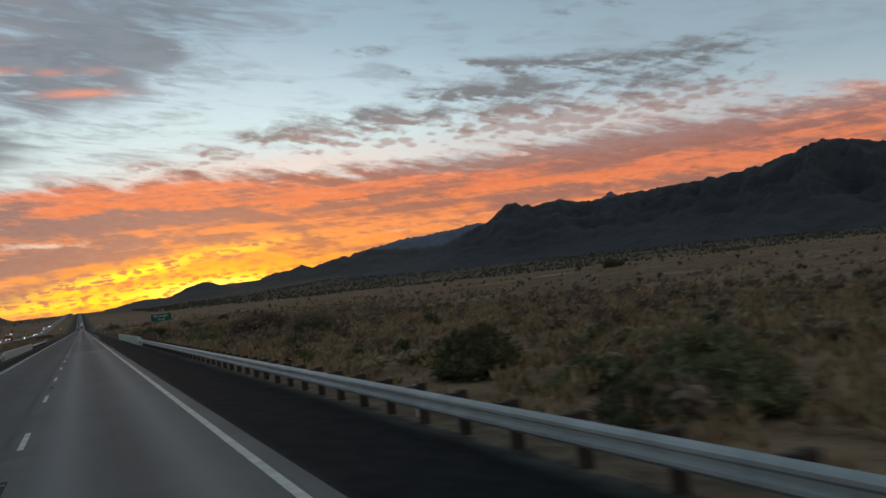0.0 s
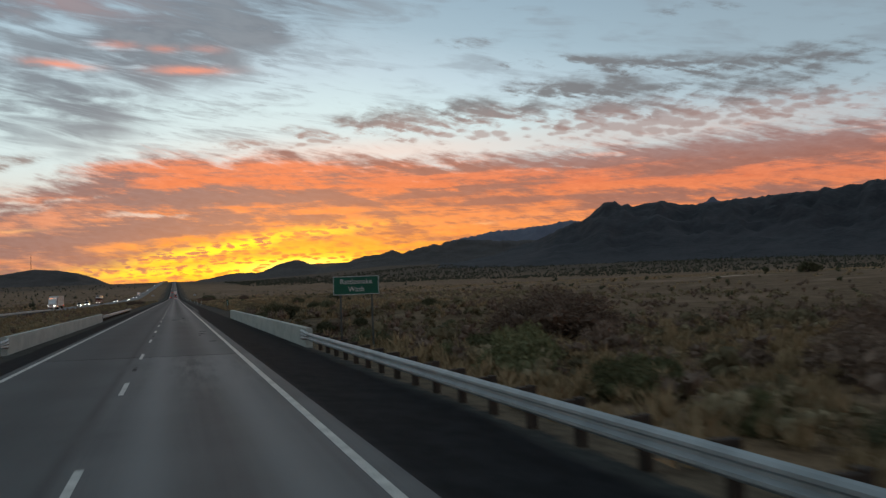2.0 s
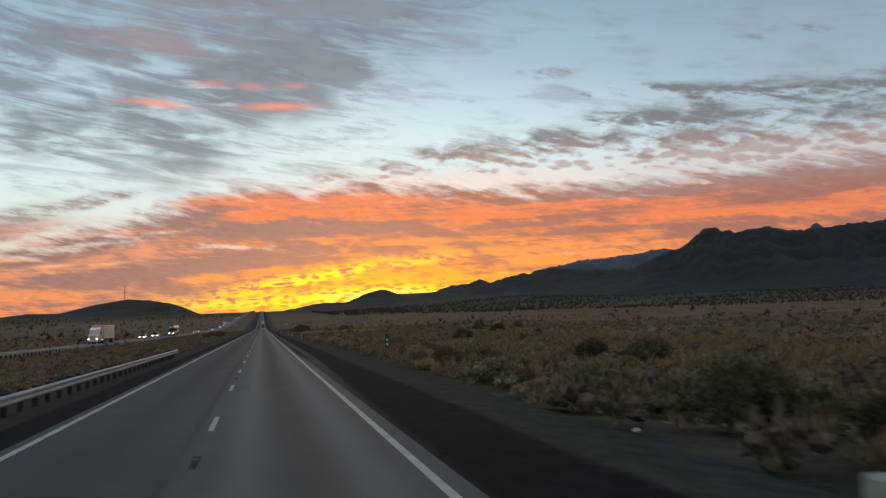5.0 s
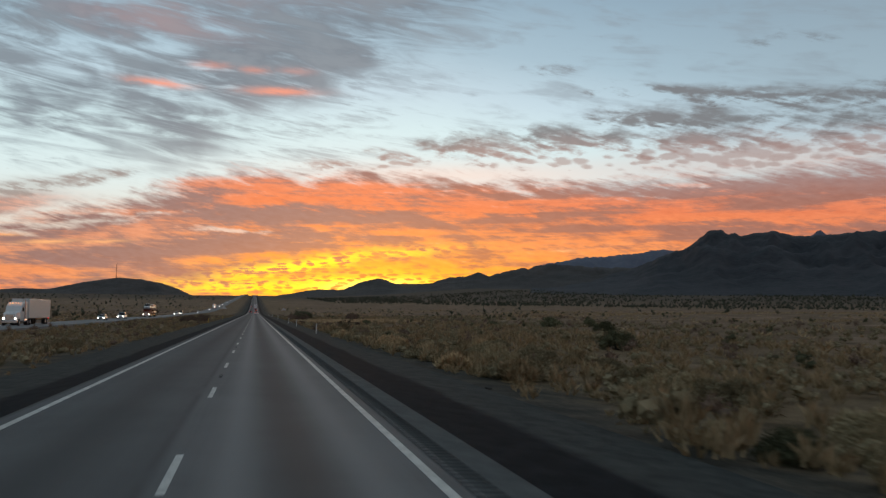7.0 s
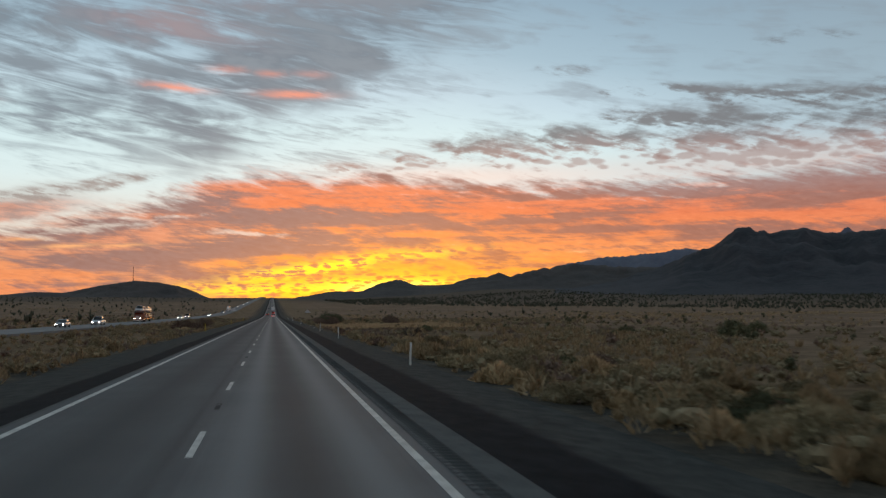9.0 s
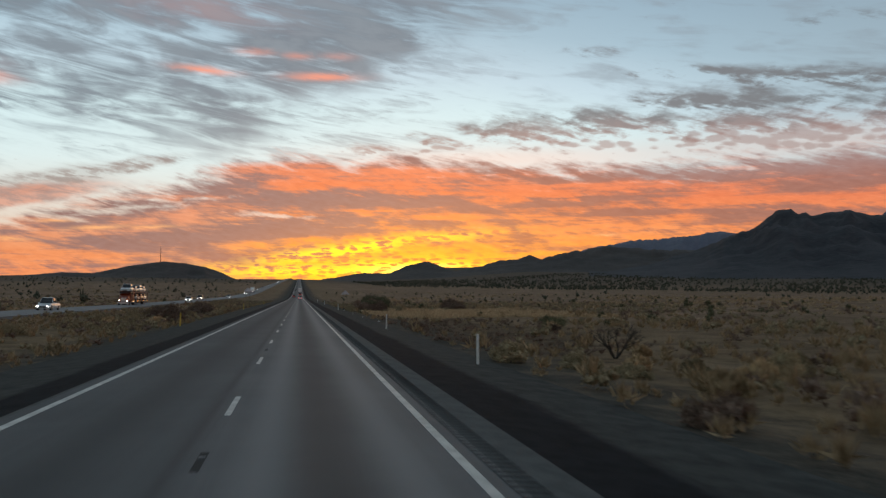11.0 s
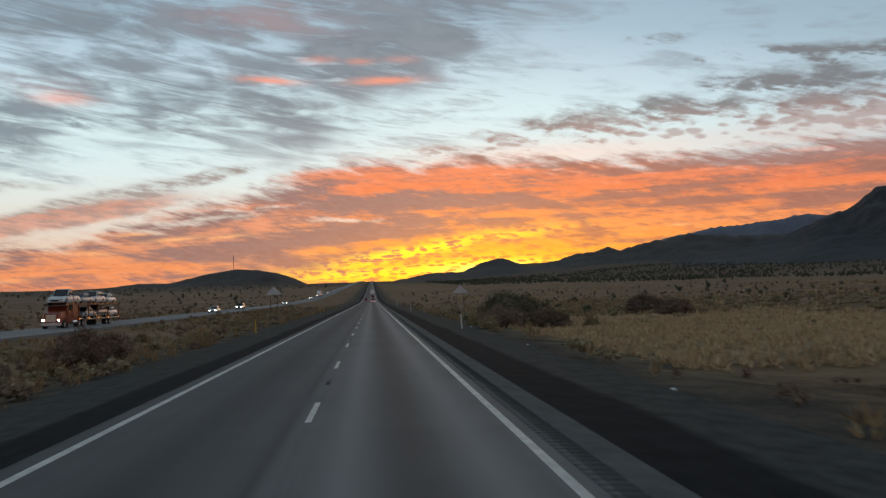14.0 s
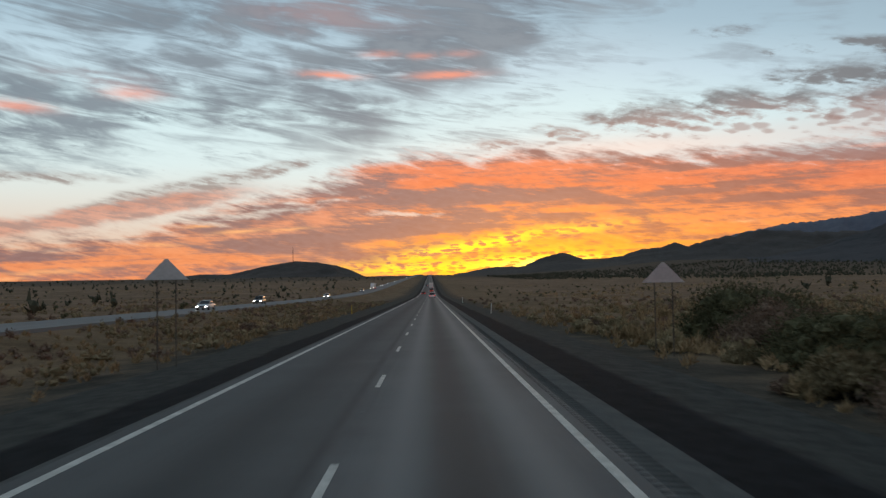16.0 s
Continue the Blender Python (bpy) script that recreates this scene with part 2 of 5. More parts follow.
    t = off(0.58, (level, 2.4), (stripe, 1.5), (slant, 2.3), (curd, 1.1), (crumb, 0.4), (hair, 0.5))
    da, de = off(az, (slow_a, 4.0), (curd, 1.5)), off(el, (slow_e, 0.7), (slant, 0.8), (crumb, 0.3))
    bright = bells(da, de, ((5.5, 7.5, 8.0, 0.50, 0.06, 0.42), (30.0, 16.0, 6.35, 0.30, -0.035, 0.50), (20.0, 5.5, 7.3, 0.25, -0.06, 0.30), (13.0, 10.0, 5.0, 0.35, 0.02, 0.25), (-18.0, 7.0, 2.1, 0.5, 0.05, 0.30), (22.0, 9.0, 4.6, 0.3, 0.0, 0.22), (1.0, 3.0, 7.3, 0.3, 0.1, 0.35)))
    dark = bells(da, de, ((3.0, 9.0, 6.35, 0.46, 0.0, 0.62), (19.0, 8.0, 6.45, 0.42, 0.08, 0.55), (-5.0, 3.6, 7.2, 0.5, 0.16, 0.45), (-2.5, 7.5, 4.15, 0.75, 0.05, 0.70), (-10.0, 5.0, 3.0, 0.60, 0.03, 0.55), (-11.0, 3.5, 5.3, 0.6, 0.2, 0.45),
                          (38.0, 10.0, 8.2, 1.1, 0.0, 0.70), (27.0, 7.0, 7.9, 0.65, -0.02, 0.60), (30.0, 10.0, 5.2, 0.42, 0.0, 0.42), (13.0, 5.0, 8.8, 0.4, 0.0, 0.35), (21.0, 7.0, 5.5, 0.28, 0.0, 0.40), (-27.0, 6.0, 2.9, 0.5, 0.0, 0.4), (11.0, 8.0, 4.9, 0.22, 0.03, 0.35)))
    t = n.m("SUBTRACT", n.m("ADD", t, bright), n.m("MULTIPLY", dark, 1.45))
    # ranks of small cells in the yellow part over the sun
    rank = n.cells(n.m("ADD", n.m("MULTIPLY", off(az, (curd, 1.5), (crumb, 0.5)), 1.15), n.m("MULTIPLY", el, 0.4)), n.m("MULTIPLY", off(el, (stripe, 0.9), (crumb, 0.35)), 3.3), 1.0, 0.85)
    t = n.m("ADD", t, n.m("MULTIPLY", warm, n.m("MULTIPLY", n.m("SUBTRACT", rank, 0.36), 0.9)))
    shade = n.step(t, 0.02, 0.98)
    lit = n.mix(n.m("MULTIPLY", warm, 0.75), lit, (1.10, 0.47, 0.030))
    core = bells(off(az, (slow_a, 3.0)), off(el, (slow_e, 0.5), (stripe, 0.5)), ((6.5, 5.6, 1.75, 0.70, 0.02, 1.0), (2.8, 5.0, 3.0, 0.45, 0.16, 0.95), (9.0, 4.0, 3.9, 0.30, 0.10, 0.55), (0.0, 6.0, 1.6, 0.5, 0.0, 0.7), (11.5, 2.5, 1.7, 0.5, 0.0, 0.9)))
    core = n.m("MULTIPLY", core, n.step(off(n.m("MULTIPLY", rank, 1.1), (stripe, 0.9), (crumb, 0.5)), 0.22, 0.50))
    cloud = n.mix(shade, dim, lit)
    cloud = n.mix(n.m("MULTIPLY", core, 1.0, 0.0, True), cloud, (1.60, 1.05, 0.035))
    hot = n.m("MULTIPLY", n.bell(off(az, (slow_a, 2.0)), 7.6, 3.0, off(el, (stripe, 0.4)), 1.75, 0.34, 0.04), n.step(rank, 0.12, 0.38))
    cloud = n.mix(n.m("MULTIPLY", hot, 0.8), cloud, (1.9, 1.6, 0.30))
    grain = n.m("ADD", 1.0, n.m("ADD", n.m("MULTIPLY", crumb, 0.5), n.m("MULTIPLY", hair, 0.4)))
    cloud = n.mix(1.0, cloud, n.vec(n.m("ADD", 0.4, n.m("MULTIPLY", grain, 0.6)), grain, grain), "MULTIPLY")
    sky = n.mix(body, sky, cloud)

    # thin bright slips low in the layer
    slip = bells(ta, te, ((20.6, 0.6, 4.15, 0.09, 0.0, 0.8), (-12.6, 1.5, 4.15, 0.13, 0.08, 0.9), (-15.0, 0.9, 4.5, 0.11, 0.04, 0.8), (-9.4, 1.4, 4.3, 0.11, 0.06, 0.7), (-17.5, 1.1, 3.3, 0.10, 0.0, 0.7), (-24.0, 2.5, 1.6, 0.16, 0.05, 0.7), (-26.5, 1.2, 1.2, 0.10, 0.0, 0.8)))
    sky = n.mix(slip, sky, (0.98, 0.46, 0.20))

    air = n.add("ShaderNodeTexSky", sky_type="NISHITA", sun_disc=False, sun_elevation=radians(1.0), sun_rotation=radians(7.0))
    base = n.add("ShaderNodeBackground")
    n.put(base.inputs[0], sky), n.put(base.inputs[1], 1.0)
    haze = n.add("ShaderNodeBackground")
    n.put(haze.inputs[0], air.outputs[0]), n.put(haze.inputs[1], 0.02)
    both = n.add("ShaderNodeAddShader")
    n.put(both.inputs[0], base.outputs[0]), n.put(both.inputs[1], haze.outputs[0])
    out = n.add("ShaderNodeOutputWorld")
    n.put(out.inputs[0], both.outputs[0])


paint_sky()
sun = new("sun", bpy.data.lights.new("sun", "SUN"))
sun.data.energy, sun.data.angle, sun.data.color = 0.12, radians(14), (1.0, 0.62, 0.34)
sun.matrix_basis = look((120, 1000, 60), (0, 0, 0))

# ---- materials ----
def surface(name, low, high, scale=1.0, rough=0.9, bump=0.2, fine=14.0, stretch=(1, 1, 1), metal=0.0, spec=0.35, third=None, third_at=(0.55, 0.7), vary=0.0):
    """A material of two tones at two scales with relief; third: patches of another colour."""
    mat = bpy.data.materials.new(name)
    mat.use_nodes = True
    n = Nodes(mat.node_tree)
    g = n.add("ShaderNodeNewGeometry")
    v = n.add("ShaderNodeVectorMath", operation="MULTIPLY")
    n.put(v.inputs[0], g.outputs["Position"])
    v.inputs[1].default_value = stretch
    v = v.outputs[0]
    a, b = n.noise(v, scale, 5.0, 0.6), n.noise(v, scale * fine, 4.0, 0.6)
    mixf = n.m("ADD", n.m("MULTIPLY", a, 0.6), n.m("MULTIPLY", b, 0.4))
    col = n.mix(n.step(mixf, 0.36, 0.64), low, high)
    if third:
        col = n.mix(n.step(n.noise(v, scale * 0.31, 4.0, 0.6, 0.4), *third_at), col, third)
    if vary:
        o = n.add("ShaderNodeObjectInfo").outputs["Random"]
        h = n.add("ShaderNodeHueSaturation")
        n.put(h.inputs["Value"], n.m("ADD", 1.0 - vary, n.m("MULTIPLY", o, 2 * vary)))
        n.put(h.inputs["Color"], col)
        col = h.outputs[0]
    p = n.add("ShaderNodeBsdfPrincipled")
    n.put(p.inputs["Base Color"], col)
    n.put(p.inputs["Roughness"], n.m("ADD", rough - 0.08, n.m("MULTIPLY", b, 0.16), 0, True))
    p.inputs["Metallic"].default_value = metal
    p.inputs["Specular IOR Level"].default_value = spec
    if bump:
        k = n.add("ShaderNodeBump")
        k.inputs["Strength"].default_value, k.inputs["Distance"].default_value = min(1.0, bump * 2), bump * 0.3 / max(scale, 0.02)
        n.put(k.inputs["Height"], mixf)
        n.put(p.inputs["Normal"], k.outputs[0])
    out = n.add("ShaderNodeOutputMaterial")
    n.put(out.inputs[0], p.outputs[0])
    return mat


def lamp_glow(name, colour, power):
    """For lit headlights and tail lamps."""
    mat = bpy.data.materials.new(name)
    mat.use_nodes = True
    n = Nodes(mat.node_tree)
    e = n.add("ShaderNodeEmission")
    n.put(e.inputs[0], colour), n.put(e.inputs[1], power)
    n.put(n.add("ShaderNodeOutputMaterial").inputs[0], e.outputs[0])
    return mat


def road_material():
    """Worn asphalt: paler and smoother where wheels run, streaks along the road, patches and seams."""
    mat = bpy.data.materials.new("worn_asphalt")
    mat.use_nodes = True
    n = Nodes(mat.node_tree)
    pos = n.add("ShaderNodeNewGeometry").outputs["Position"]
    s = n.add("ShaderNodeSeparateXYZ")
    n.put(s.inputs[0], pos)
    x, y, _ = s.outputs
    long = n.vec(n.m("MULTIPLY", x, 2.2), n.m("MULTIPLY", y, 0.03))
    streak = n.noise(long, 1.0, 5.0, 0.6)
    blot = n.noise(pos, 0.22, 5.0, 0.62, 0.3)
    grain = n.noise(pos, 45.0, 3.0, 0.7)
    # oil strip down the middle of each lane
    oil = n.m("MAXIMUM", n.bell(x, 1.75, 0.55, y, 0.0, 1e6), n.bell(x, -1.85, 0.55, y, 0.0, 1e6))
    t = n.m("ADD", n.m("MULTIPLY", streak, 0.45), n.m("MULTIPLY", blot, 0.35))
    t = n.m("ADD", t, n.m("MULTIPLY", grain, 0.20))
    col = n.mix(n.step(t, 0.36, 0.64), (0.088, 0.089, 0.090), (0.150, 0.151, 0.150))
    worn = n.m("MAXIMUM", n.m("MAXIMUM", n.bell(x, 0.85, 0.42, y, 0.0, 1e6), n.bell(x, 2.75, 0.42, y, 0.0, 1e6)), n.m("MAXIMUM", n.bell(x, -0.95, 0.42, y, 0.0, 1e6), n.bell(x, -2.75, 0.42, y, 0.0, 1e6)))
    col = n.mix(n.m("MULTIPLY", n.m("MULTIPLY", worn, n.step(x, -1.5, 0.8)), 0.75), col, (0.215, 0.214, 0.210))
    fresh = n.step(y, 140.0, 215.0)
    col = n.mix(n.m("MULTIPLY", oil, n.m("ADD", 0.30, n.m("MULTIPLY", fresh, 0.35))), col, (0.046, 0.046, 0.047))
    col = n.mix(n.m("MULTIPLY", n.step(x, 0.0, -0.5), 0.42), col, (0.040, 0.043, 0.044))
    edge_y = n.m("ADD", y, n.m("MULTIPLY", x, 0.28))
    deck = n.m("MULTIPLY", n.step(edge_y, 93.35, 93.45), n.step(edge_y, 172.0, 146.0))
    col = n.mix(n.m("MULTIPLY", deck, 0.28), col, (0.045, 0.046, 0.047))
    chalk = n.m("MULTIPLY", n.m("MULTIPLY", n.bell(x, 2.2, 1.6, edge_y, 88.0, 7.0), n.step(edge_y, 93.4, 93.3)), n.step(n.noise(n.vec(n.m("MULTIPLY", x, 3.0), n.m("MULTIPLY", y, 0.25)), 1.0, 5.0, 0.6), 0.38, 0.62))
    pale = n.m("MULTIPLY", n.bell(x, 2.0, 1.0, y, 142.0, 9.0), n.step(n.noise(n.vec(n.m("MULTIPLY", x, 2.0), n.m("MULTIPLY", y, 0.3), 4.0), 1.0, 5.0, 0.6), 0.45, 0.65))
    col = n.mix(n.m("MULTIPLY", n.m("MAXIMUM", chalk, pale), 0.7), col, (0.21, 0.21, 0.205))
    seam = n.bell(x, -0.32, 0.10, y, 0.0, 1e6)
    col = n.mix(n.m("MULTIPLY", seam, n.m("MULTIPLY", n.step(blot, 0.3, 0.55), 0.45)), col, (0.035, 0.034, 0.033))
    p = n.add("ShaderNodeBsdfPrincipled")
    n.put(p.inputs["Base Color"], col)
    n.put(p.inputs["Roughness"], n.m("ADD", 0.62, n.m("MULTIPLY", streak, 0.25)))
    p.inputs["Specular IOR Level"].default_value = 0.15
    k = n.add("ShaderNodeBump")
    k.inputs["Strength"].default_value, k.inputs["Distance"].default_value = 0.25, 0.01
    n.put(k.inputs["Height"], grain)
    n.put(p.inputs["Normal"], k.outputs[0])
    n.put(n.add("ShaderNodeOutputMaterial").inputs[0], p.outputs[0])
    return mat


M_ROAD = road_material()
def side_material():
    """From lane edge outwards: grey strip, black chip seal, grey gravel, run into one another unevenly."""
    mat = bpy.data.materials.new("shoulder_paving")
    mat.use_nodes = True
    n = Nodes(mat.node_tree)
    pos = n.add("ShaderNodeNewGeometry").outputs["Position"]
    s = n.add("ShaderNodeSeparateXYZ")
    n.put(s.inputs[0], pos)
    x, y, _ = s.outputs
    drift = n.noise(n.vec(n.m("MULTIPLY", x, 0.6), n.m("MULTIPLY", y, 0.11)), 1.0, 5.0, 0.6, 0.3)
    mid = n.noise(n.vec(n.m("MULTIPLY", x, 1.6), n.m("MULTIPLY", y, 1.1)), 1.0, 5.0, 0.65)
    grit = n.noise(pos, 26.0, 4.0, 0.7)
    a = n.m("ADD", n.m("ABSOLUTE", x), n.m("MULTIPLY", n.m("SUBTRACT", drift, 0.5), 0.04))
    t = n.m("ADD", n.m("MULTIPLY", mid, 0.6), n.m("MULTIPLY", grit, 0.4))
    strip_c = n.mix(n.step(t, 0.35, 0.65), (0.080, 0.083, 0.081), (0.122, 0.125, 0.121))
    black = n.mix(n.step(t, 0.35, 0.65), (0.010, 0.0112, 0.0125), (0.021, 0.0232, 0.0255))
    stones = n.mix(n.step(t, 0.35, 0.65), (0.034, 0.036, 0.034), (0.072, 0.073, 0.067))
    early = n.step(y, 215.0, 150.0)
    strip_c = n.mix(n.m("MULTIPLY", early, 0.7), strip_c, (0.036, 0.037, 0.038))
    edge = n.m("SUBTRACT", 4.92, n.m("MULTIPLY", early, 1.0))
    left = n.step(x, 0.5, -0.5)
    edge = n.m("SUBTRACT", edge, n.m("MULTIPLY", left, 0.75))
    col = n.mix(n.step(n.m("SUBTRACT", a, edge), n.m("SUBTRACT", -0.012, n.m("MULTIPLY", early, 0.35)), n.m("ADD", 0.012, n.m("MULTIPLY", early, 0.35))), strip_c, black)
    col = n.mix(n.step(n.m("ADD", a, n.m("ADD", n.m("SUBTRACT", drift, 0.5), n.m("MULTIPLY", left, 1.1))), 6.5, 7.0), col, stones)
    soil = n.mix(n.step(t, 0.35, 0.65), (0.085, 0.064, 0.044), (0.20, 0.150, 0.100))
    col = n.mix(n.m("MULTIPLY", n.m("MULTIPLY", n.step(y, 120.0, 95.0), n.step(n.m("ADD", x, n.m("SUBTRACT", mid, 0.5)), 7.05, 7.35)), 0.9), col, soil)
    p = n.add("ShaderNodeBsdfPrincipled")
    n.put(p.inputs["Base Color"], col)
    p.inputs["Roughness"].default_value, p.inputs["Specular IOR Level"].default_value = 0.97, 0.04
    k = n.add("ShaderNodeBump")
    k.inputs["Strength"].default_value, k.inputs["Distance"].default_value = 0.5, 0.03
    n.put(k.inputs["Height"], t)
    n.put(p.inputs["Normal"], k.outputs[0])
    n.put(n.add("ShaderNodeOutputMaterial").inputs[0], p.outputs[0])
    return mat


M_SIDE = side_material()
M_SHOULDER = surface("grey_rumble_asphalt", (0.050, 0.051, 0.050), (0.080, 0.081, 0.079), 0.6, 0.98, 0.12, 40, (1, 0.25, 1), spec=0.02)
M_FAR_ROAD = surface("pale_old_asphalt", (0.15, 0.15, 0.15), (0.20, 0.195, 0.19), 0.3, 0.85, 0.05, 20, (1, 0.1, 1))
def desert_material():
    """Brown soil: gravelly beside the road, bare and sandy in patches, with a pale grassy bank at one place; far haze
    is put into its colour.
    """
    mat = bpy.data.materials.new("desert_soil")
    mat.use_nodes = True
    n = Nodes(mat.node_tree)
    pos = n.add("ShaderNodeNewGeometry").outputs["Position"]
    s = n.add("ShaderNodeSeparateXYZ")
    n.put(s.inputs[0], pos)
    x, y, _ = s.outputs
    wide, mid, grit = n.noise(pos, 0.045, 5.0, 0.6, 0.4), n.noise(pos, 0.35, 6.0, 0.65, 0.3), n.noise(pos, 6.0, 4.0, 0.65)
    t = n.m("ADD", n.m("MULTIPLY", mid, 0.6), n.m("MULTIPLY", grit, 0.4))
    col = n.mix(n.step(t, 0.36, 0.62), (0.098, 0.063, 0.038), (0.225, 0.147, 0.089))
    col = n.mix(n.m("MULTIPLY", n.step(wide, 0.50, 0.66), 0.8), col, (0.285, 0.188, 0.124))
    # dusty haze of the far plain painted in: paler, redder soil with distance
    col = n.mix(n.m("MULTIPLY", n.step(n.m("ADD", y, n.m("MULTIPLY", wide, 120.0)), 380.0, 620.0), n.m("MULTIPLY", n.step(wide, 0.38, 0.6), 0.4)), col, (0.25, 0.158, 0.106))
    reach = n.m("ADD", n.m("MULTIPLY", n.m("ABSOLUTE", x), 0.55), n.m("MULTIPLY", y, 0.84))
    brushy = n.m("MULTIPLY", n.step(n.m("ADD", reach, n.m("MULTIPLY", wide, 500.0)), 1650.0, 2200.0), 0.75)
    col = n.mix(brushy, col, n.mix(n.step(t, 0.36, 0.62), (0.050, 0.042, 0.033), (0.105, 0.082, 0.062)))
    bank = n.bell(n.m("ADD", x, n.m("MULTIPLY", mid, 8.0)), 29.0, 15.0, n.m("ADD", y, n.m("MULTIPLY", wide, 20.0)), 476.0, 27.0)
    col = n.mix(n.m("MULTIPLY", n.step(bank, 0.25, 0.6), n.step(t, 0.28, 0.46)), col, (0.42, 0.295, 0.18))
    side = n.step(n.m("ADD", n.m("ABSOLUTE", x), n.m("MULTIPLY", wide, 30.0)), 75.0, 30.0)
    col = n.mix(n.m("MULTIPLY", side, 0.45), col, n.mix(n.step(t, 0.36, 0.62), (0.092, 0.064, 0.036), (0.245, 0.172, 0.096)))
    tan = n.step(y, 125.0, 80.0)
    col = n.mix(n.m("MULTIPLY", tan, 0.8), col, n.mix(n.step(t, 0.36, 0.62), (0.125, 0.080, 0.047), (0.28, 0.184, 0.112)))
    wash = n.m("MULTIPLY", n.bell(n.m("ADD", x, n.m("MULTIPLY", mid, 10.0)), 13.0, 13.0, y, 138.0, 28.0), 0.75)
    col = n.mix(wash, col, n.mix(n.step(t, 0.36, 0.62), (0.058, 0.044, 0.031), (0.135, 0.100, 0.067)))
    track = n.bell(x, 172.0, 13.0, n.m("ADD", y, n.m("MULTIPLY", n.m("SUBTRACT", mid, 0.5), 4.0)), 289.0, 1.6, 0.1)
    col = n.mix(n.step(track, 0.3, 0.6), col, (0.55, 0.42, 0.32))
    # a darker brown stretch of soil beyond the verge
    dark_ground = n.bell(n.m("ADD", x, n.m("MULTIPLY", mid, 6.0)), 17.5, 10.0, n.m("ADD", y, n.m("MULTIPLY", wide, 14.0)), 402.0, 36.0)
    col = n.mix(n.m("MULTIPLY", n.step(dark_ground, 0.3, 0.6), 0.8), col, n.mix(n.step(t, 0.36, 0.62), (0.042, 0.028, 0.018), (0.125, 0.082, 0.049)))
    a = n.m("ADD", n.m("ABSOLUTE", x), n.m("MULTIPLY", n.m("SUBTRACT", mid, 0.5), 9.0))
    stones = n.mix(n.step(t, 0.35, 0.65), (0.040, 0.037, 0.031), (0.098, 0.084, 0.066))
    col = n.mix(n.m("MULTIPLY", n.step(a, 17.0, 9.0), n.step(y, 90.0, 150.0)), col, stones)
    p = n.add("ShaderNodeBsdfPrincipled")
    n.put(p.inputs["Base Color"], col)
    p.inputs["Roughness"].default_value, p.inputs["Specular IOR Level"].default_value = 0.97, 0.06
    k = n.add("ShaderNodeBump")
    k.inputs["Strength"].default_value, k.inputs["Distance"].default_value = 0.8, 0.25
    n.put(k.inputs["Height"], t)
    n.put(p.inputs["Normal"], k.outputs[0])
    n.put(n.add("ShaderNodeOutputMaterial").inputs[0], p.outputs[0])
    return mat


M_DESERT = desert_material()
M_PAINT = surface("worn_white_road_paint", (0.40, 0.39, 0.355), (0.64, 0.62, 0.57), 2.0, 0.7, 0.02, 15)
M_CONCRETE = surface("weathered_concrete", (0.33, 0.345, 0.31), (0.45, 0.46, 0.41), 0.5, 0.85, 0.08, 18, (1, 1, 2.5))
M_STEEL = surface("galvanised_steel", (0.30, 0.33, 0.335), (0.42, 0.455, 0.46), 1.5, 0.55, 0.02, 12, metal=0.4)
M_TIMBER = surface("dark_creosoted_timber", (0.030, 0.022, 0.017), (0.065, 0.048, 0.036), 3.0, 0.9, 0.2, 10, (3, 3, 0.5))
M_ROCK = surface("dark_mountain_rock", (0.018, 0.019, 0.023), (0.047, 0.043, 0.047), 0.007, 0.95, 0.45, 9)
# the blue-grey of distant air is put into this rock colour
M_HAZED_ROCK = surface("haze_tinted_far_rock", (0.095, 0.10, 0.135), (0.13, 0.135, 0.17), 0.005, 0.95, 0.5, 8)
M_HILL = surface("brown_hill_rock", (0.042, 0.034, 0.031), (0.074, 0.059, 0.051), 0.008, 0.95, 0.45, 14)


def part(name, bm, material, parent=None, label="", smooth=False):
    """Links a bmesh as one mesh object, under a thing or a part if one is given."""
    me = bpy.data.meshes.new(name)
    bm.to_mesh(me)
    bm.free()
    me.materials.append(material)
    if smooth:
        me.shade_smooth()
    ob = new(name, me)
    if parent:
        ob.parent = parent
    if label:
        ob["label"] = label
    return ob


def from_arrays(name, verts, faces, material, parent=None, smooth=True, label=""):
    me = bpy.data.meshes.new(name)
    me.from_pydata([tuple(v) for v in verts], [], faces)
    me.materials.append(material)
    if smooth:
        me.shade_smooth()
    ob = new(name, me)
    if parent:
        ob.parent = parent
    if label:
        ob["label"] = label
    return ob


def thing(name, label, category, group="", kind="", at=None):
    ob = new(name)
    ob.empty_display_size = 0.2
    if at is not None:
        ob.matrix_basis = at
    return tagged(ob, label, category, group, kind)


def add_box(bm, x0, x1, y0, y1, z0, z1, bevel=0.0):
    vs = [bm.verts.new(c) for c in ((x0, y0, z0), (x1, y0, z0), (x1, y1, z0), (x0, y1, z0), (x0, y0, z1), (x1, y0, z1), (x1, y1, z1), (x0, y1, z1))]
    fs = [bm.faces.new([vs[i] for i in q]) for q in ((3, 2, 1, 0), (4, 5, 6, 7), (0, 1, 5, 4), (1, 2, 6, 5), (2, 3, 7, 6), (3, 0, 4, 7))]
    if bevel:
        es = list({e for f in fs for e in f.edges})
        bmesh.ops.bevel(bm, geom=es, offset=bevel, segments=2, affect="EDGES", profile=0.6)
    return vs


def box(x0, x1, y0, y1, z0, z1, bevel=0.0):
    bm = bmesh.new()
    add_box(bm, x0, x1, y0, y1, z0, z1, bevel)
    return bm


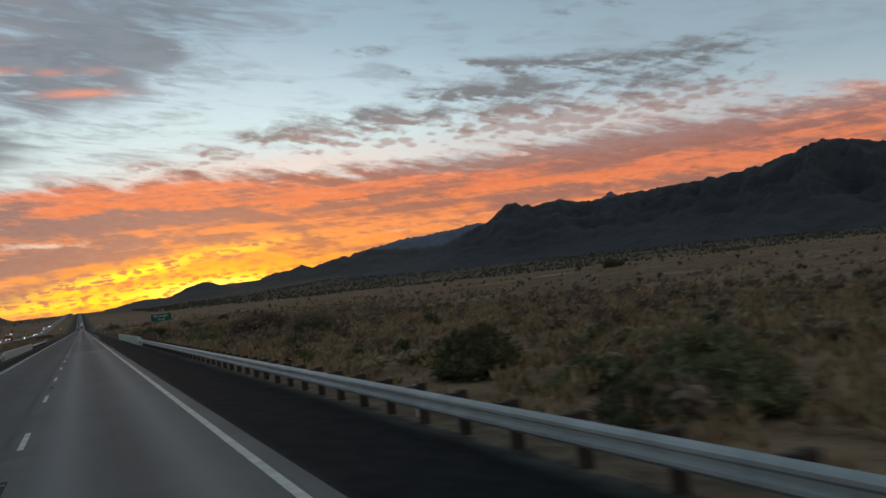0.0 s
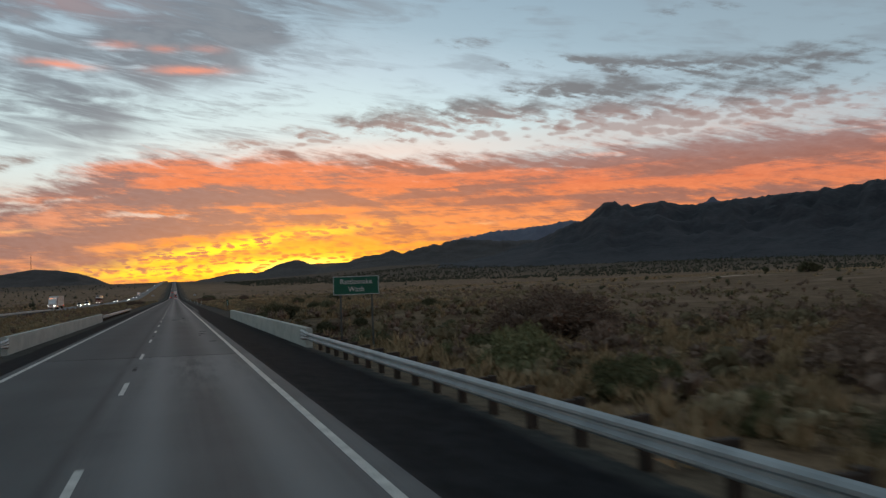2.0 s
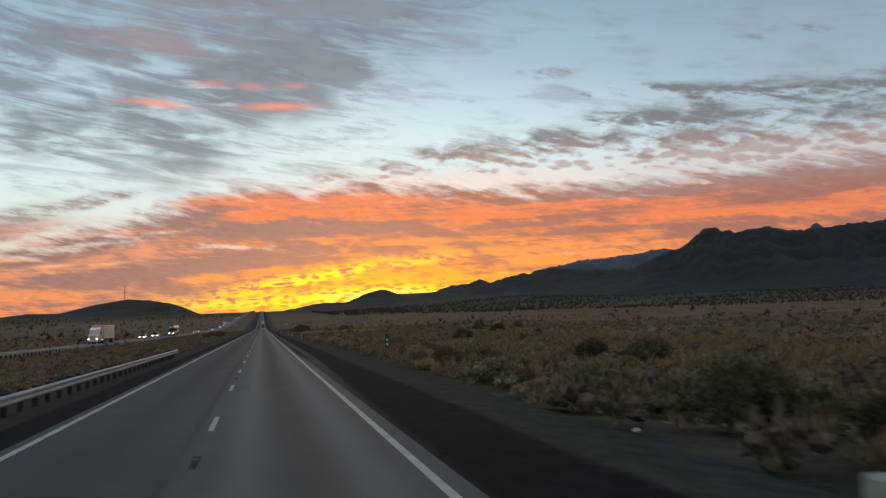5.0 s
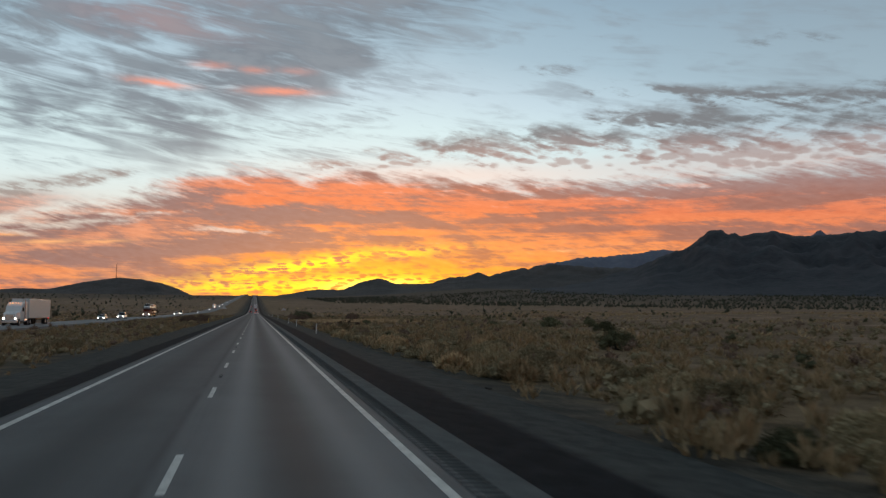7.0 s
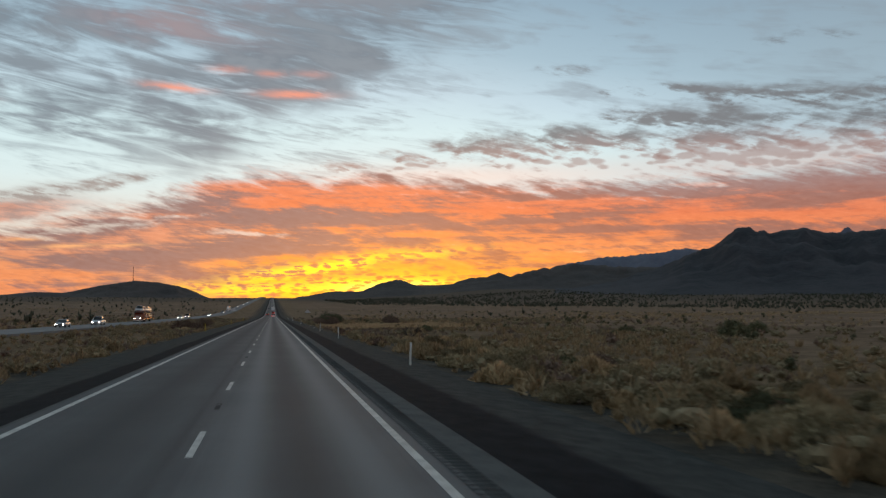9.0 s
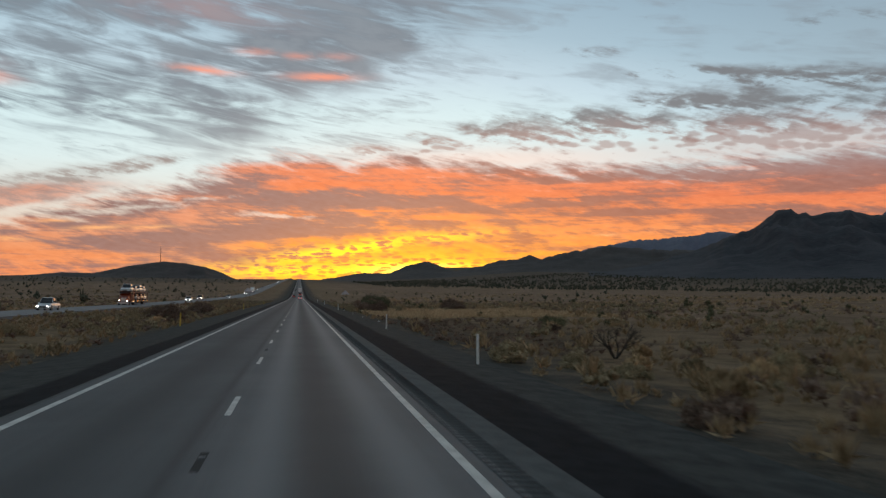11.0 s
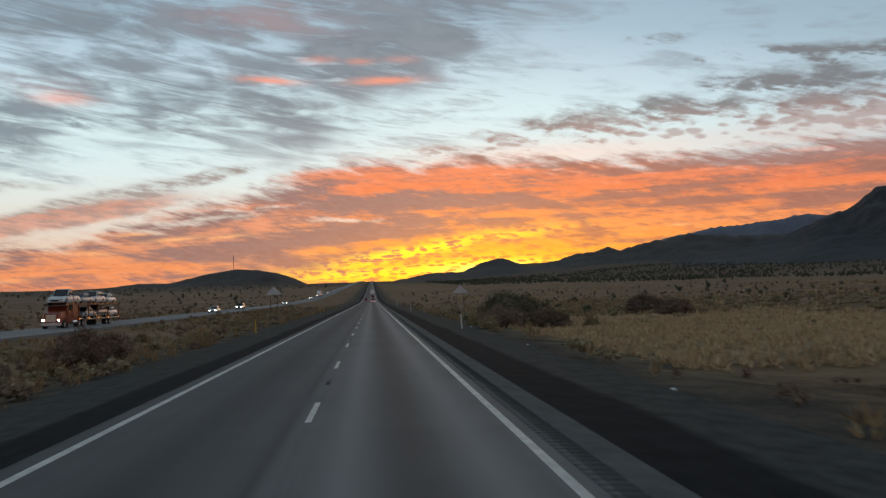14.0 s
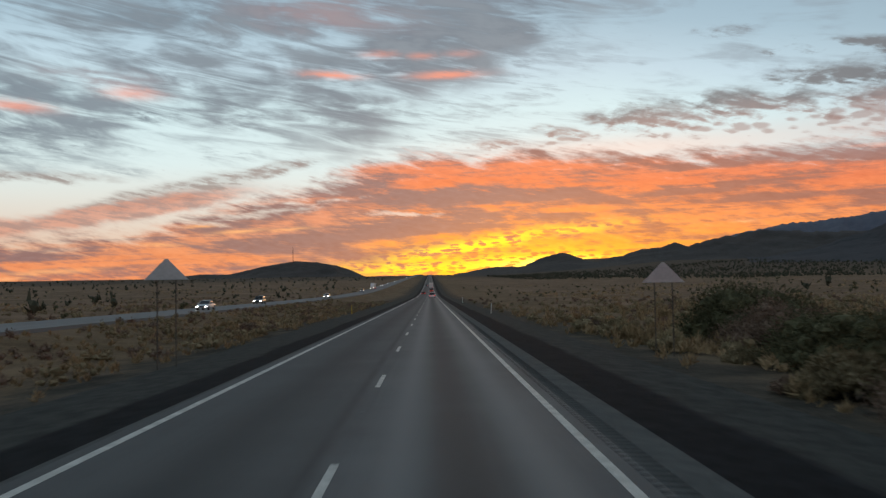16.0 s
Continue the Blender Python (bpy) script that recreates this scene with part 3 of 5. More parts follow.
def tube(points, radii, sides=8, bm=None):
    bm = bm or bmesh.new()
    rings = []
    pts = [Vector(p) for p in points]
    for i, p in enumerate(pts):
        d = (pts[min(i + 1, len(pts) - 1)] - pts[max(i - 1, 0)]).normalized()
        a = d.cross(Vector((0.31, 0.17, 0.93)) if abs(d.z) < 0.9 else Vector((1, 0, 0))).normalized()
        b = d.cross(a)
        rings.append([bm.verts.new(p + radii[i] * (math.cos(k * math.tau / sides) * a + math.sin(k * math.tau / sides) * b)) for k in range(sides)])
    for r0, r1 in zip(rings, rings[1:]):
        for k in range(sides):
            bm.faces.new((r0[k], r0[(k + 1) % sides], r1[(k + 1) % sides], r1[k]))
    bm.faces.new(rings[0][::-1])
    bm.faces.new(rings[-1])
    return bm


def extrude_profile(profile, ys, bm=None, shift=None):
    """A closed (x, z) outline drawn along y; shift(y) moves it by (dx, dz)."""
    bm = bm or bmesh.new()
    rings = []
    for y in ys:
        dx, dz = shift(y) if shift else (0, 0)
        rings.append([bm.verts.new((x + dx, y, z + dz)) for x, z in profile])
    k = len(profile)
    for r0, r1 in zip(rings, rings[1:]):
        for i in range(k):
            bm.faces.new((r0[i], r1[i], r1[(i + 1) % k], r0[(i + 1) % k]))
    bm.faces.new(rings[0])
    bm.faces.new(rings[-1][::-1])
    bmesh.ops.recalc_face_normals(bm, faces=bm.faces)
    return bm


# ---- lie of the land ----
def soft(v, w):
    """0 below nought, v above it, rounded over w."""
    return w * math.log1p(math.exp(min(v / w, 40.0)))


def grade(y):
    """Height of the road: level, then a long climb to the crest ahead."""
    return 0.0245 * soft(y - 880.0, 70.0) if y > 300 else 0.0


CREST = 3000.0


def far_grade(y):
    """Height of the other carriageway, which climbs a little sooner."""
    return grade(y) + 0.0034 * (soft(y - 520.0, 60.0) - soft(y - 1000.0, 120.0))


def land(x, y):
    """Height of the desert floor."""
    q = min(y, CREST) + 0.12 * max(0.0, abs(x) - 150.0)
    side = max(0.0, min(1.0, (x - 60.0) / 900.0))
    base = 0.0245 * soft(q - 880.0, 70.0) * (1 - 0.62 * side * (2 - side)) - 0.002 * max(0.0, y - CREST)
    base += 0.045 * soft(0.55 * x + 0.84 * y - 1500.0, 90.0) * max(0.0, min(1.0, (x - 150.0) / 500.0)) if x > 150 else 0.0   # the fan below the range
    if x > 0:                                             # the plain climbs gently away from the road
        base += 0.018 * (soft(x - 60.0, 30.0) - soft(x - 280.0, 60.0))
    a = abs(x)
    near = max(0.0, min(1.0, (a - 8.0) / 8.0))
    lump = 0.35 * noise.noise((x * 0.05, y * 0.05, 0.3)) + 0.14 * noise.noise((x * 0.19, y * 0.19, 4.0)) + 1.3 * noise.noise((x * 0.008, y * 0.008, 7.0)) * min(1.0, a / 120.0)
    z = base - 0.52 - 0.42 * near * near * (3 - 2 * near) + lump * near
    if a > 7.5 or 100 < y < 155:                          # the dry wash under the bridge
        z -= 2.0 * math.exp(-((y - 127 - 0.12 * x) / 17.0) ** 2) * max(0.0, 1.0 - a / 260.0)
    k = max(0.0, 1.0 - abs(x + 33.3) / 13.0)                # bank of the other carriageway
    k = min(1.0, k * 2.2)
    z = z * (1 - k) + (far_grade(y) - 0.45) * k
    return z


def spread(lo, hi, step, grow, far):
    """Even steps from lo to hi, then growing ones out to far."""
    out = list(np.arange(lo, hi, step))
    s, v = step, hi
    while v < far:
        out.append(v)
        s *= grow
        v += s
    return out + [far]


def build_ground():
    xr = spread(7.0, 60.0, 1.4, 1.13, 4800.0)
    xl = spread(7.0, 64.0, 1.6, 1.13, 4800.0)
    xs = [-v for v in xl[::-1]] + [-3.0, 0.0, 3.0] + xr
    ys = [-v for v in spread(20.0, 40.0, 10.0, 1.5, 3000.0)[::-1]] + spread(-10.0, 620.0, 2.0, 1.06, 4950.0)
    verts = [(x, y, land(x, y)) for y in ys for x in xs]
    w = len(xs)
    faces = [(j * w + i, j * w + i + 1, (j + 1) * w + i + 1, (j + 1) * w + i) for j in range(len(ys) - 1) for i in range(w - 1)]
    tagged(from_arrays("ground", verts, faces, M_DESERT), "brown desert soil with pale sandy patches and painted far haze", "ground", kind="structure")


build_ground()

ROAD_YS = spread(-60.0, 700.0, 20.0, 1.08, CREST + 40)


def strip(name, x0, z0, x1, z1, material, label, category, y0=-60.0, y1=CREST + 40, thick=0.3, parent=None, rise=grade):
    """A long band of paving with thickness between two edges."""
    ys = [y0] + [v for v in ROAD_YS if y0 < v < y1] + [y1]
    prof = [(x0, z0), (x1, z1), (x1, z1 - thick), (x0, z0 - thick)]
    ob = part(name, extrude_profile(prof, ys, shift=lambda y: (0, rise(y))), material, parent)
    return tagged(ob, label, category, kind="structure") if label else ob


# ---- the road ----
road = strip("road", -4.0, 0.0, 4.0, 0.0, M_ROAD, "worn grey two-lane asphalt carriageway", "road")
strip("shoulder", 4.0, -0.004, 7.1, -0.26, M_SIDE, "grey and black asphalt shoulder sloping away", "shoulder")
strip("shoulder", -5.9, -0.22, -4.0, -0.004, M_SIDE, "black asphalt shoulder sloping away", "shoulder")
strip("verge", 7.1, -0.26, 9.2, -0.42, M_SIDE, "grey gravel verge", "verge", thick=0.5)
strip("verge", -8.9, -0.46, -5.9, -0.22, M_SIDE, "grey gravel verge", "verge", thick=0.5)
strip("edge_line", 3.52, 0.004, 3.67, 0.004, M_PAINT, "solid white edge line on asphalt", "road marking", thick=0.004)
strip("edge_line", -3.74, 0.004, -3.58, 0.004, M_PAINT, "solid white edge line on asphalt", "road marking", thick=0.004)
strip("far_road", -38.0, -0.15, -28.6, -0.15, M_FAR_ROAD, "pale grey carriageway of the other direction", "road", thick=0.9, rise=far_grade)

DASH0, DASH = 8.68, 12.192
dash_mesh = None
for k in range(-5, 80):
    yc = DASH0 + k * DASH
    if dash_mesh is None:
        first = part("lane_dash", box(-0.06, 0.06, -1.52, 1.52, 0.001, 0.005, 0.0015), M_PAINT, road)
        dash_mesh = first.data
        ob = first
    else:
        ob = new("lane_dash", dash_mesh)
        ob.parent = road
    ob.location = (0, yc, grade(yc))


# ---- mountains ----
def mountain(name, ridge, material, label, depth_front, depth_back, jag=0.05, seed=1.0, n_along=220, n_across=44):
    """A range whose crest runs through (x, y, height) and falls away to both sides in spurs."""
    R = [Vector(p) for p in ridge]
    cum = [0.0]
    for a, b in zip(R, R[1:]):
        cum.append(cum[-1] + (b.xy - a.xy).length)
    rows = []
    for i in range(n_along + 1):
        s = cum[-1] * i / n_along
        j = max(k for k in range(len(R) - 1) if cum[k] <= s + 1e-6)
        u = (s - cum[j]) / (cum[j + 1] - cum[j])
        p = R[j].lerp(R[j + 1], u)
        side = (Vector((0, 300)) - p.xy).normalized()      # slopes are turned to face a point on the camera's path
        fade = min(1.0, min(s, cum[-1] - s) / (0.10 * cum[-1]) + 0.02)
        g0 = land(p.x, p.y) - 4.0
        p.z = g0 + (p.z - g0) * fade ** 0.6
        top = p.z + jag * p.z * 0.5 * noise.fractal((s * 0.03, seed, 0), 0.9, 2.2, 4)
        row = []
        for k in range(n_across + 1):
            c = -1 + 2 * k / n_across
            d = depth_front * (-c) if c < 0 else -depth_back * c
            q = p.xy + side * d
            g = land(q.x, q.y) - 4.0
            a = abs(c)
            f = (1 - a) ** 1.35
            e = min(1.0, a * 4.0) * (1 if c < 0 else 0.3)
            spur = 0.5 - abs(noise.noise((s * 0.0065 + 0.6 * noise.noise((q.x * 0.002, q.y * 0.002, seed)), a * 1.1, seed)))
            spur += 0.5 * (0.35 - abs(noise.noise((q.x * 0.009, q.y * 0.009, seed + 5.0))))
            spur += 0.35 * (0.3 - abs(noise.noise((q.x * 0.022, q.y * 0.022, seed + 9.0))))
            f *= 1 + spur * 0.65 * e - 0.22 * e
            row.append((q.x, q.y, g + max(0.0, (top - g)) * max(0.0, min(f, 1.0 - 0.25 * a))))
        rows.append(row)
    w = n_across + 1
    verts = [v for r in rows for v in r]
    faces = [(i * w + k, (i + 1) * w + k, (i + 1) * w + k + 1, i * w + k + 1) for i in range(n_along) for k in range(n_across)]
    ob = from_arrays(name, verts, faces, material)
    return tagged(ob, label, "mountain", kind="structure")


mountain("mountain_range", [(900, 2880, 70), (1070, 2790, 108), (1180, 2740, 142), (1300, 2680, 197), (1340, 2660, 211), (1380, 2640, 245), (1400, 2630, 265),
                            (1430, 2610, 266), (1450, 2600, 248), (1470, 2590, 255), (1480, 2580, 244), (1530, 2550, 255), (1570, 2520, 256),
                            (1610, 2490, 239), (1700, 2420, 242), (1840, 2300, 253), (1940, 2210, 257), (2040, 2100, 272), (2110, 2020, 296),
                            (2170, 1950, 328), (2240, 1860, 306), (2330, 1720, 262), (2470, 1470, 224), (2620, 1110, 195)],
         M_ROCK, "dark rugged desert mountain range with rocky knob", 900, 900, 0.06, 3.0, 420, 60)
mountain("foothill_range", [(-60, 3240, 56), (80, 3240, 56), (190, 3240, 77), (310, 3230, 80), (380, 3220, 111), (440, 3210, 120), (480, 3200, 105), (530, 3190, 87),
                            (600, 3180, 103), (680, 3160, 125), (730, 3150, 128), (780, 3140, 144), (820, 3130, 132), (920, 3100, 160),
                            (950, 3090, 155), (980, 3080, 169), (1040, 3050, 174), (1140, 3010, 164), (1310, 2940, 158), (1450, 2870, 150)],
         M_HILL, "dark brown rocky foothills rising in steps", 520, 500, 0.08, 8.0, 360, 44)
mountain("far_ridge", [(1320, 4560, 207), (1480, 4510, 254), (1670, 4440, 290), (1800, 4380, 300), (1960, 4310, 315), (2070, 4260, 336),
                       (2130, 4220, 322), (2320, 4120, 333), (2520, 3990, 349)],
         M_HAZED_ROCK, "distant mountain ridge tinted blue-grey for haze", 700, 200, 0.05, 12.0, 200, 30)
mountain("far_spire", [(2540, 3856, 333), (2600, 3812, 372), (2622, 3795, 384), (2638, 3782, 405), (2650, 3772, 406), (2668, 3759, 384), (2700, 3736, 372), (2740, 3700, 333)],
         M_HAZED_ROCK, "distant rock spire behind the range", 500, 200, 0.02, 15.0, 80, 24)
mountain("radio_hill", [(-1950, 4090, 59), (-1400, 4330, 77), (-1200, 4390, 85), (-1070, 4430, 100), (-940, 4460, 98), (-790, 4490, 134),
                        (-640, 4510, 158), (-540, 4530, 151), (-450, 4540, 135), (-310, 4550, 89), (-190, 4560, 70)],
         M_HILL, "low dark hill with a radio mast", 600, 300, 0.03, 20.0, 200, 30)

# ---- barriers and rails ----
RAIL_Z = -0.26                  # ground level along the barriers


def w_beam(side):
    """Outline of a W-beam guardrail; side +1: its face looks towards -x."""
    s = -side
    out = [(0.0, 0.0), (0.045, 0.02), (0.080, 0.055), (0.080, 0.095), (0.020, 0.135), (0.020, 0.175), (0.080, 0.215), (0.080, 0.255), (0.045, 0.29), (0.0, 0.31)]
    back = [(x - 0.006, z) for x, z in out[::-1]]
    return [(s * x, z) for x, z in out + back]


def guardrail(name, x, side, y0, y1, label, splice=True):
    """W-beam on timber posts with spacer blocks, beams lapped every 3.81 m."""
    rail = thing(name, label, "guardrail", kind="", at=pose(x, y0, RAIL_Z))
    L = y1 - y0
    prof = [(a, 1.13 * b + 0.36) for a, b in w_beam(side)]
    n = int(L / 3.81) + 1
    for k in range(n):
        a, b = k * 3.81, min((k + 1) * 3.81 + 0.15, L)
        if b - a > 0.3:
            lap = 0.004 * (k % 2) * -side
            ob = part("beam", extrude_profile([(px + lap, pz) for px, pz in prof], [a, b]), M_STEEL, rail)
    post = blockm = None
    for k in range(int(L / 1.905) + 1):
        y = 0.15 + k * 1.905
        if y > L:
            break
        if post is None:
            bm = box(-0.08, 0.08, -0.08, 0.08, -0.5, 0.74, 0.012)
            p = part("post", bm, M_TIMBER, rail)
            q = part("block", box(-0.10, 0.10, -0.075, 0.075, 0.38, 0.73, 0.01), M_TIMBER, rail)
            post, blockm = p.data, q.data
        else:
            p, q = new("post", post), new("block", blockm)
            p.parent = q.parent = rail
        p.location = (side * 0.295, y, random.uniform(-0.02, 0.02))
        q.location = (side * 0.106, y, 0)
    return rail


def flare(name, x, side, y_wall, direction, label):
    """Thrie-beam piece where a guardrail meets a concrete wall: three folds widening from two."""
    ob = thing(name, label, "guardrail", at=pose(x, y_wall, RAIL_Z))
    s = -side
    for k, (z0, z1) in enumerate(((0.30, 0.47), (0.47, 0.64), (0.64, 0.80))):
        bm = bmesh.new()
        prof = [(0, 0), (0.05, 0.2), (0.085, 0.4), (0.085, 0.6), (0.05, 0.8), (0, 1)]
        prof = prof + [(a - 0.008, b) for a, b in prof[::-1]]
        rings = []
        for u in (0.0, 0.5, 1.0):
            lo = z0 * (1 - u) + (0.40 + (0.0, 0.10, 0.16)[k]) * u
            hi = z1 * (1 - u) + (0.40 + (0.15, 0.21, 0.31)[k]) * u
            rings.append([bm.verts.new((s * a, direction * (-0.25 + 2.2 * u), lo + (hi - lo) * b)) for a, b in prof])
        for r0, r1 in zip(rings, rings[1:]):
            for i in range(len(prof)):
                bm.faces.new((r0[i], r1[i], r1[(i + 1) % len(prof)], r0[(i + 1) % len(prof)]))
        bm.faces.new(rings[0]), bm.faces.new(rings[-1][::-1])
        bmesh.ops.recalc_face_normals(bm, faces=bm.faces)
        part("fold", bm, M_STEEL, ob)
    return ob


def concrete_wall(name, x, side, y0, y1, label):
    """Bridge parapet cast in lengths with joints, slightly battered face and a chamfered top."""
    wall = thing(name, label, "barrier", at=pose(x, y0, RAIL_Z))
    s = side
    prof = [(0.0, -0.6), (0.0, 0.05), (s * 0.02, 0.86), (s * 0.05, 0.89), (s * 0.27, 0.89), (s * 0.30, 0.86), (s * 0.30, -0.6)]
    n = 9
    step = (y1 - y0) / n
    for k in range(n):
        part("wall_length", extrude_profile(prof, [k * step + 0.012, (k + 1) * step - 0.012]), M_CONCRETE, wall)
    return wall


guardrail("guardrail", 6.95, 1, -40.0, 96.7, "galvanised steel guardrail on dark timber posts along the shoulder")
flare("guardrail_end", 6.92, 1, 98.5, -1, "flared steel guardrail end bolted to concrete parapet")
concrete_wall("bridge_parapet", 6.93, 1, 97.4, 153.1, "low pale concrete bridge parapet beside the shoulder")
guardrail("guardrail", -6.68, -1, -20.0, 103.0, "galvanised steel guardrail on dark timber posts along the median")
flare("guardrail_end", -6.68, -1, 105.2, -1, "flared steel guardrail end bolted to concrete parapet")
concrete_wall("bridge_parapet", -6.68, -1, 105.2, 163.6, "low pale concrete bridge parapet beside the median")
flare("guardrail_end", -6.68, -1, 163.6, 1, "flared steel guardrail end bolted to concrete parapet")
guardrail("guardrail", -6.68, -1, 165.8, 229.5, "galvanised steel guardrail on dark timber posts along the median")
guardrail("guardrail", -27.6, -1, 205.0, 285.0, "galvanised steel guardrail on dark timber posts beside the far carriageway")

# ---- green sign ----
M_GREEN = surface("green_sign_sheeting", (0.004, 0.085, 0.052), (0.006, 0.105, 0.064), 1.0, 0.5, 0.0, 10)
M_WHITE = surface("white_sign_sheeting", (0.55, 0.57, 0.56), (0.66, 0.67, 0.66), 1.0, 0.5, 0.0, 10)
M_ALU = surface("bare_aluminium", (0.42, 0.43, 0.45), (0.52, 0.53, 0.55), 1.0, 0.5, 0.02, 8, metal=0.6)
M_SIGN_POST = surface("dark_weathered_steel", (0.050, 0.054, 0.050), (0.090, 0.095, 0.088), 2.0, 0.7, 0.03, 10)
M_DULL = surface("dull_galvanised_post", (0.16, 0.165, 0.17), (0.24, 0.245, 0.25), 2.0, 0.6, 0.03, 10, metal=0.4)


def lettering(text, size, x, z, parent, material, y=-0.012):
    cu = bpy.data.curves.new("lettering", "FONT")
    cu.body, cu.size, cu.align_x, cu.align_y, cu.extrude = text, size, "CENTER", "CENTER", 0.001
    ob = bpy.data.objects.new("lettering", cu)
    scene.collection.objects.link(ob)
    me = bpy.data.meshes.new_from_object(ob.evaluated_get(bpy.context.evaluated_depsgraph_get()))
    bpy.data.objects.remove(ob)
    me.materials.clear()
    me.materials.append(material)
    ob = new("lettering", me)
    ob.parent = parent
    ob.matrix_basis = pose(x, y, z, 90)
    return ob


sign = thing("place_sign", "green road sign with white lettering on two posts", "road sign", at=pose(9.45, 98.0, -1.4))
board = part("board", box(-1.1, 1.1, -0.008, 0.008, 3.46, 4.33, 0.003), M_GREEN, sign)
for a, b, c, d in ((-1.09, 1.09, 3.465, 3.488), (-1.09, 1.09, 4.302, 4.325), (-1.09, -1.067, 3.488, 4.302), (1.067, 1.09, 3.488, 4.302)):
    part("border", box(a, b, -0.012, -0.009, c, d), M_WHITE, sign, "white border strip")
lettering("Rattlesnake", 0.33, 0, 4.07, sign, M_WHITE)
lettering("Wash", 0.33, 0, 3.71, sign, M_WHITE)
for x in (-0.75, 0.75):
    part("post", box(x - 0.04, x + 0.04, 0.009, 0.08, -0.5, 4.2, 0.006), M_SIGN_POST, sign)

# ---- signs, posts and mast ----
def folded_sign(x, y, z_base, z_plate, label):
    """A hinged diamond warning sign folded shut: a bare aluminium triangle on two posts."""
    ob = thing("folded_sign", label, "road sign", "folded warning signs", at=pose(x, y, z_base))
    h = z_plate - z_base
    bm = bmesh.new()
    tri = [(-0.86, 0), (0.86, 0), (0.05, 0.81), (-0.05, 0.81)]
    f = [bm.verts.new((a, -0.012, h + b)) for a, b in tri]
    g = [bm.verts.new((a, 0.0, h + b)) for a, b in tri]
    bm.faces.new(f), bm.faces.new(g[::-1])
    for i in range(4):
        bm.faces.new((f[i], g[i], g[(i + 1) % 4], f[(i + 1) % 4]))
    bmesh.ops.recalc_face_normals(bm, faces=bm.faces)
    part("folded_panel", bm, M_ALU, ob)
    part("back_panel", box(-0.80, 0.80, 0.002, 0.008, h + 0.01, h + 0.05), M_ALU, ob)
    for k in range(3):
        part("hinge", tube([(-0.55 + 0.55 * k - 0.06, -0.008, h - 0.004), (-0.55 + 0.55 * k + 0.06, -0.008, h - 0.004)], [0.012] * 2, 6), M_DULL, ob)
    for px in (-0.36, 0.36):
        part("post", box(px - 0.022, px + 0.022, 0.009, 0.053, -0.5, h + 0.35, 0.006), M_GREY_WOOD, ob)
    return ob


M_GREY_WOOD = surface("weathered_grey_wood", (0.075, 0.062, 0.050), (0.130, 0.108, 0.088), 3.0, 0.9, 0.1, 10, (3, 3, 0.5))
folded_sign(10.7, 496.0, -0.95, 2.5, "folded bare aluminium warning sign on two slim dark posts")
folded_sign(-8.9, 495.0, -0.60, 2.93, "folded bare aluminium warning sign on two slim dark posts")

M_POST = surface("white_plastic_post", (0.50, 0.50, 0.47), (0.66, 0.66, 0.62), 3.0, 0.6, 0.02, 8)
M_YELLOW_POST = surface("yellow_plastic_post", (0.52, 0.36, 0.05), (0.62, 0.44, 0.08), 3.0, 0.6, 0.02, 8)
M_REFLECT = surface("reflective_patch", (0.6, 0.62, 0.64), (0.7, 0.72, 0.74), 4.0, 0.3, 0.0, 5)
M_AMBER = surface("amber_reflective_patch", (0.55, 0.28, 0.03), (0.62, 0.33, 0.04), 4.0, 0.3, 0.0, 5)


def delineator(mat, patch, label):
    ob = thing("delineator_post", label, "delineator post", "roadside delineators")
    bm = bmesh.new()
    prof = [(-0.055, 0.010), (-0.035, -0.008), (0.035, -0.008), (0.055, 0.010), (0.050, 0.016), (0.033, -0.001), (-0.033, -0.001), (-0.050, 0.016)]
    rings = [[bm.verts.new((a * s, b, z)) for a, b in prof] for z, s in ((-0.3, 1), (1.12, 1), (1.17, 0.82))]
    for r0, r1 in zip(rings, rings[1:]):
        for i in range(8):
            bm.faces.new((r0[i], r0[(i + 1) % 8], r1[(i + 1) % 8], r1[i]))
    bm.faces.new(rings[0]), bm.faces.new(rings[-1])
    bmesh.ops.recalc_face_normals(bm, faces=bm.faces)
    part("blade", bm, mat, ob)
    part("reflector", box(-0.030, 0.030, -0.0125, -0.0085, 0.93, 1.10, 0.002), patch, ob)
    return ob


white_post = delineator(M_POST, M_REFLECT, "white plastic delineator post on the gravel verge")
white_post.matrix_basis = pose(8.2, 304.0, -0.34, 0, 1.5)
for y, lean in ((352.0, -1.0), (387.2, 1.0), (471.6, -3.0), (558.5, 1.0), (645.0, 0.5)):
    copy_thing(white_post, pose(8.2, y, -0.34 + grade(y), 0, lean))
yellow_post = delineator(M_YELLOW_POST, M_AMBER, "yellow plastic delineator post on the median verge")
yellow_post.matrix_basis = pose(-8.7, 395.1, -0.44, 0, 1.0)
for y in (479.3, 570.0):
    copy_thing(yellow_post, pose(-8.7, y, -0.44, 0, -1.0))

marker = thing("mile_marker", "small green marker plate on a thin steel post", "road sign", at=pose(9.6, 204.0, -0.6))
part("post", box(-0.03, 0.03, 0.004, 0.05, -0.4, 1.95, 0.004), M_DULL, marker)
part("plate", box(-0.15, 0.15, -0.004, 0.004, 1.15, 2.05, 0.003), M_GREEN, marker)
for k in range(2):
    part("bar", box(-0.07, 0.07, -0.008, -0.005, 1.28 + 0.3 * k, 1.46 + 0.3 * k), M_WHITE, marker, "white bar")


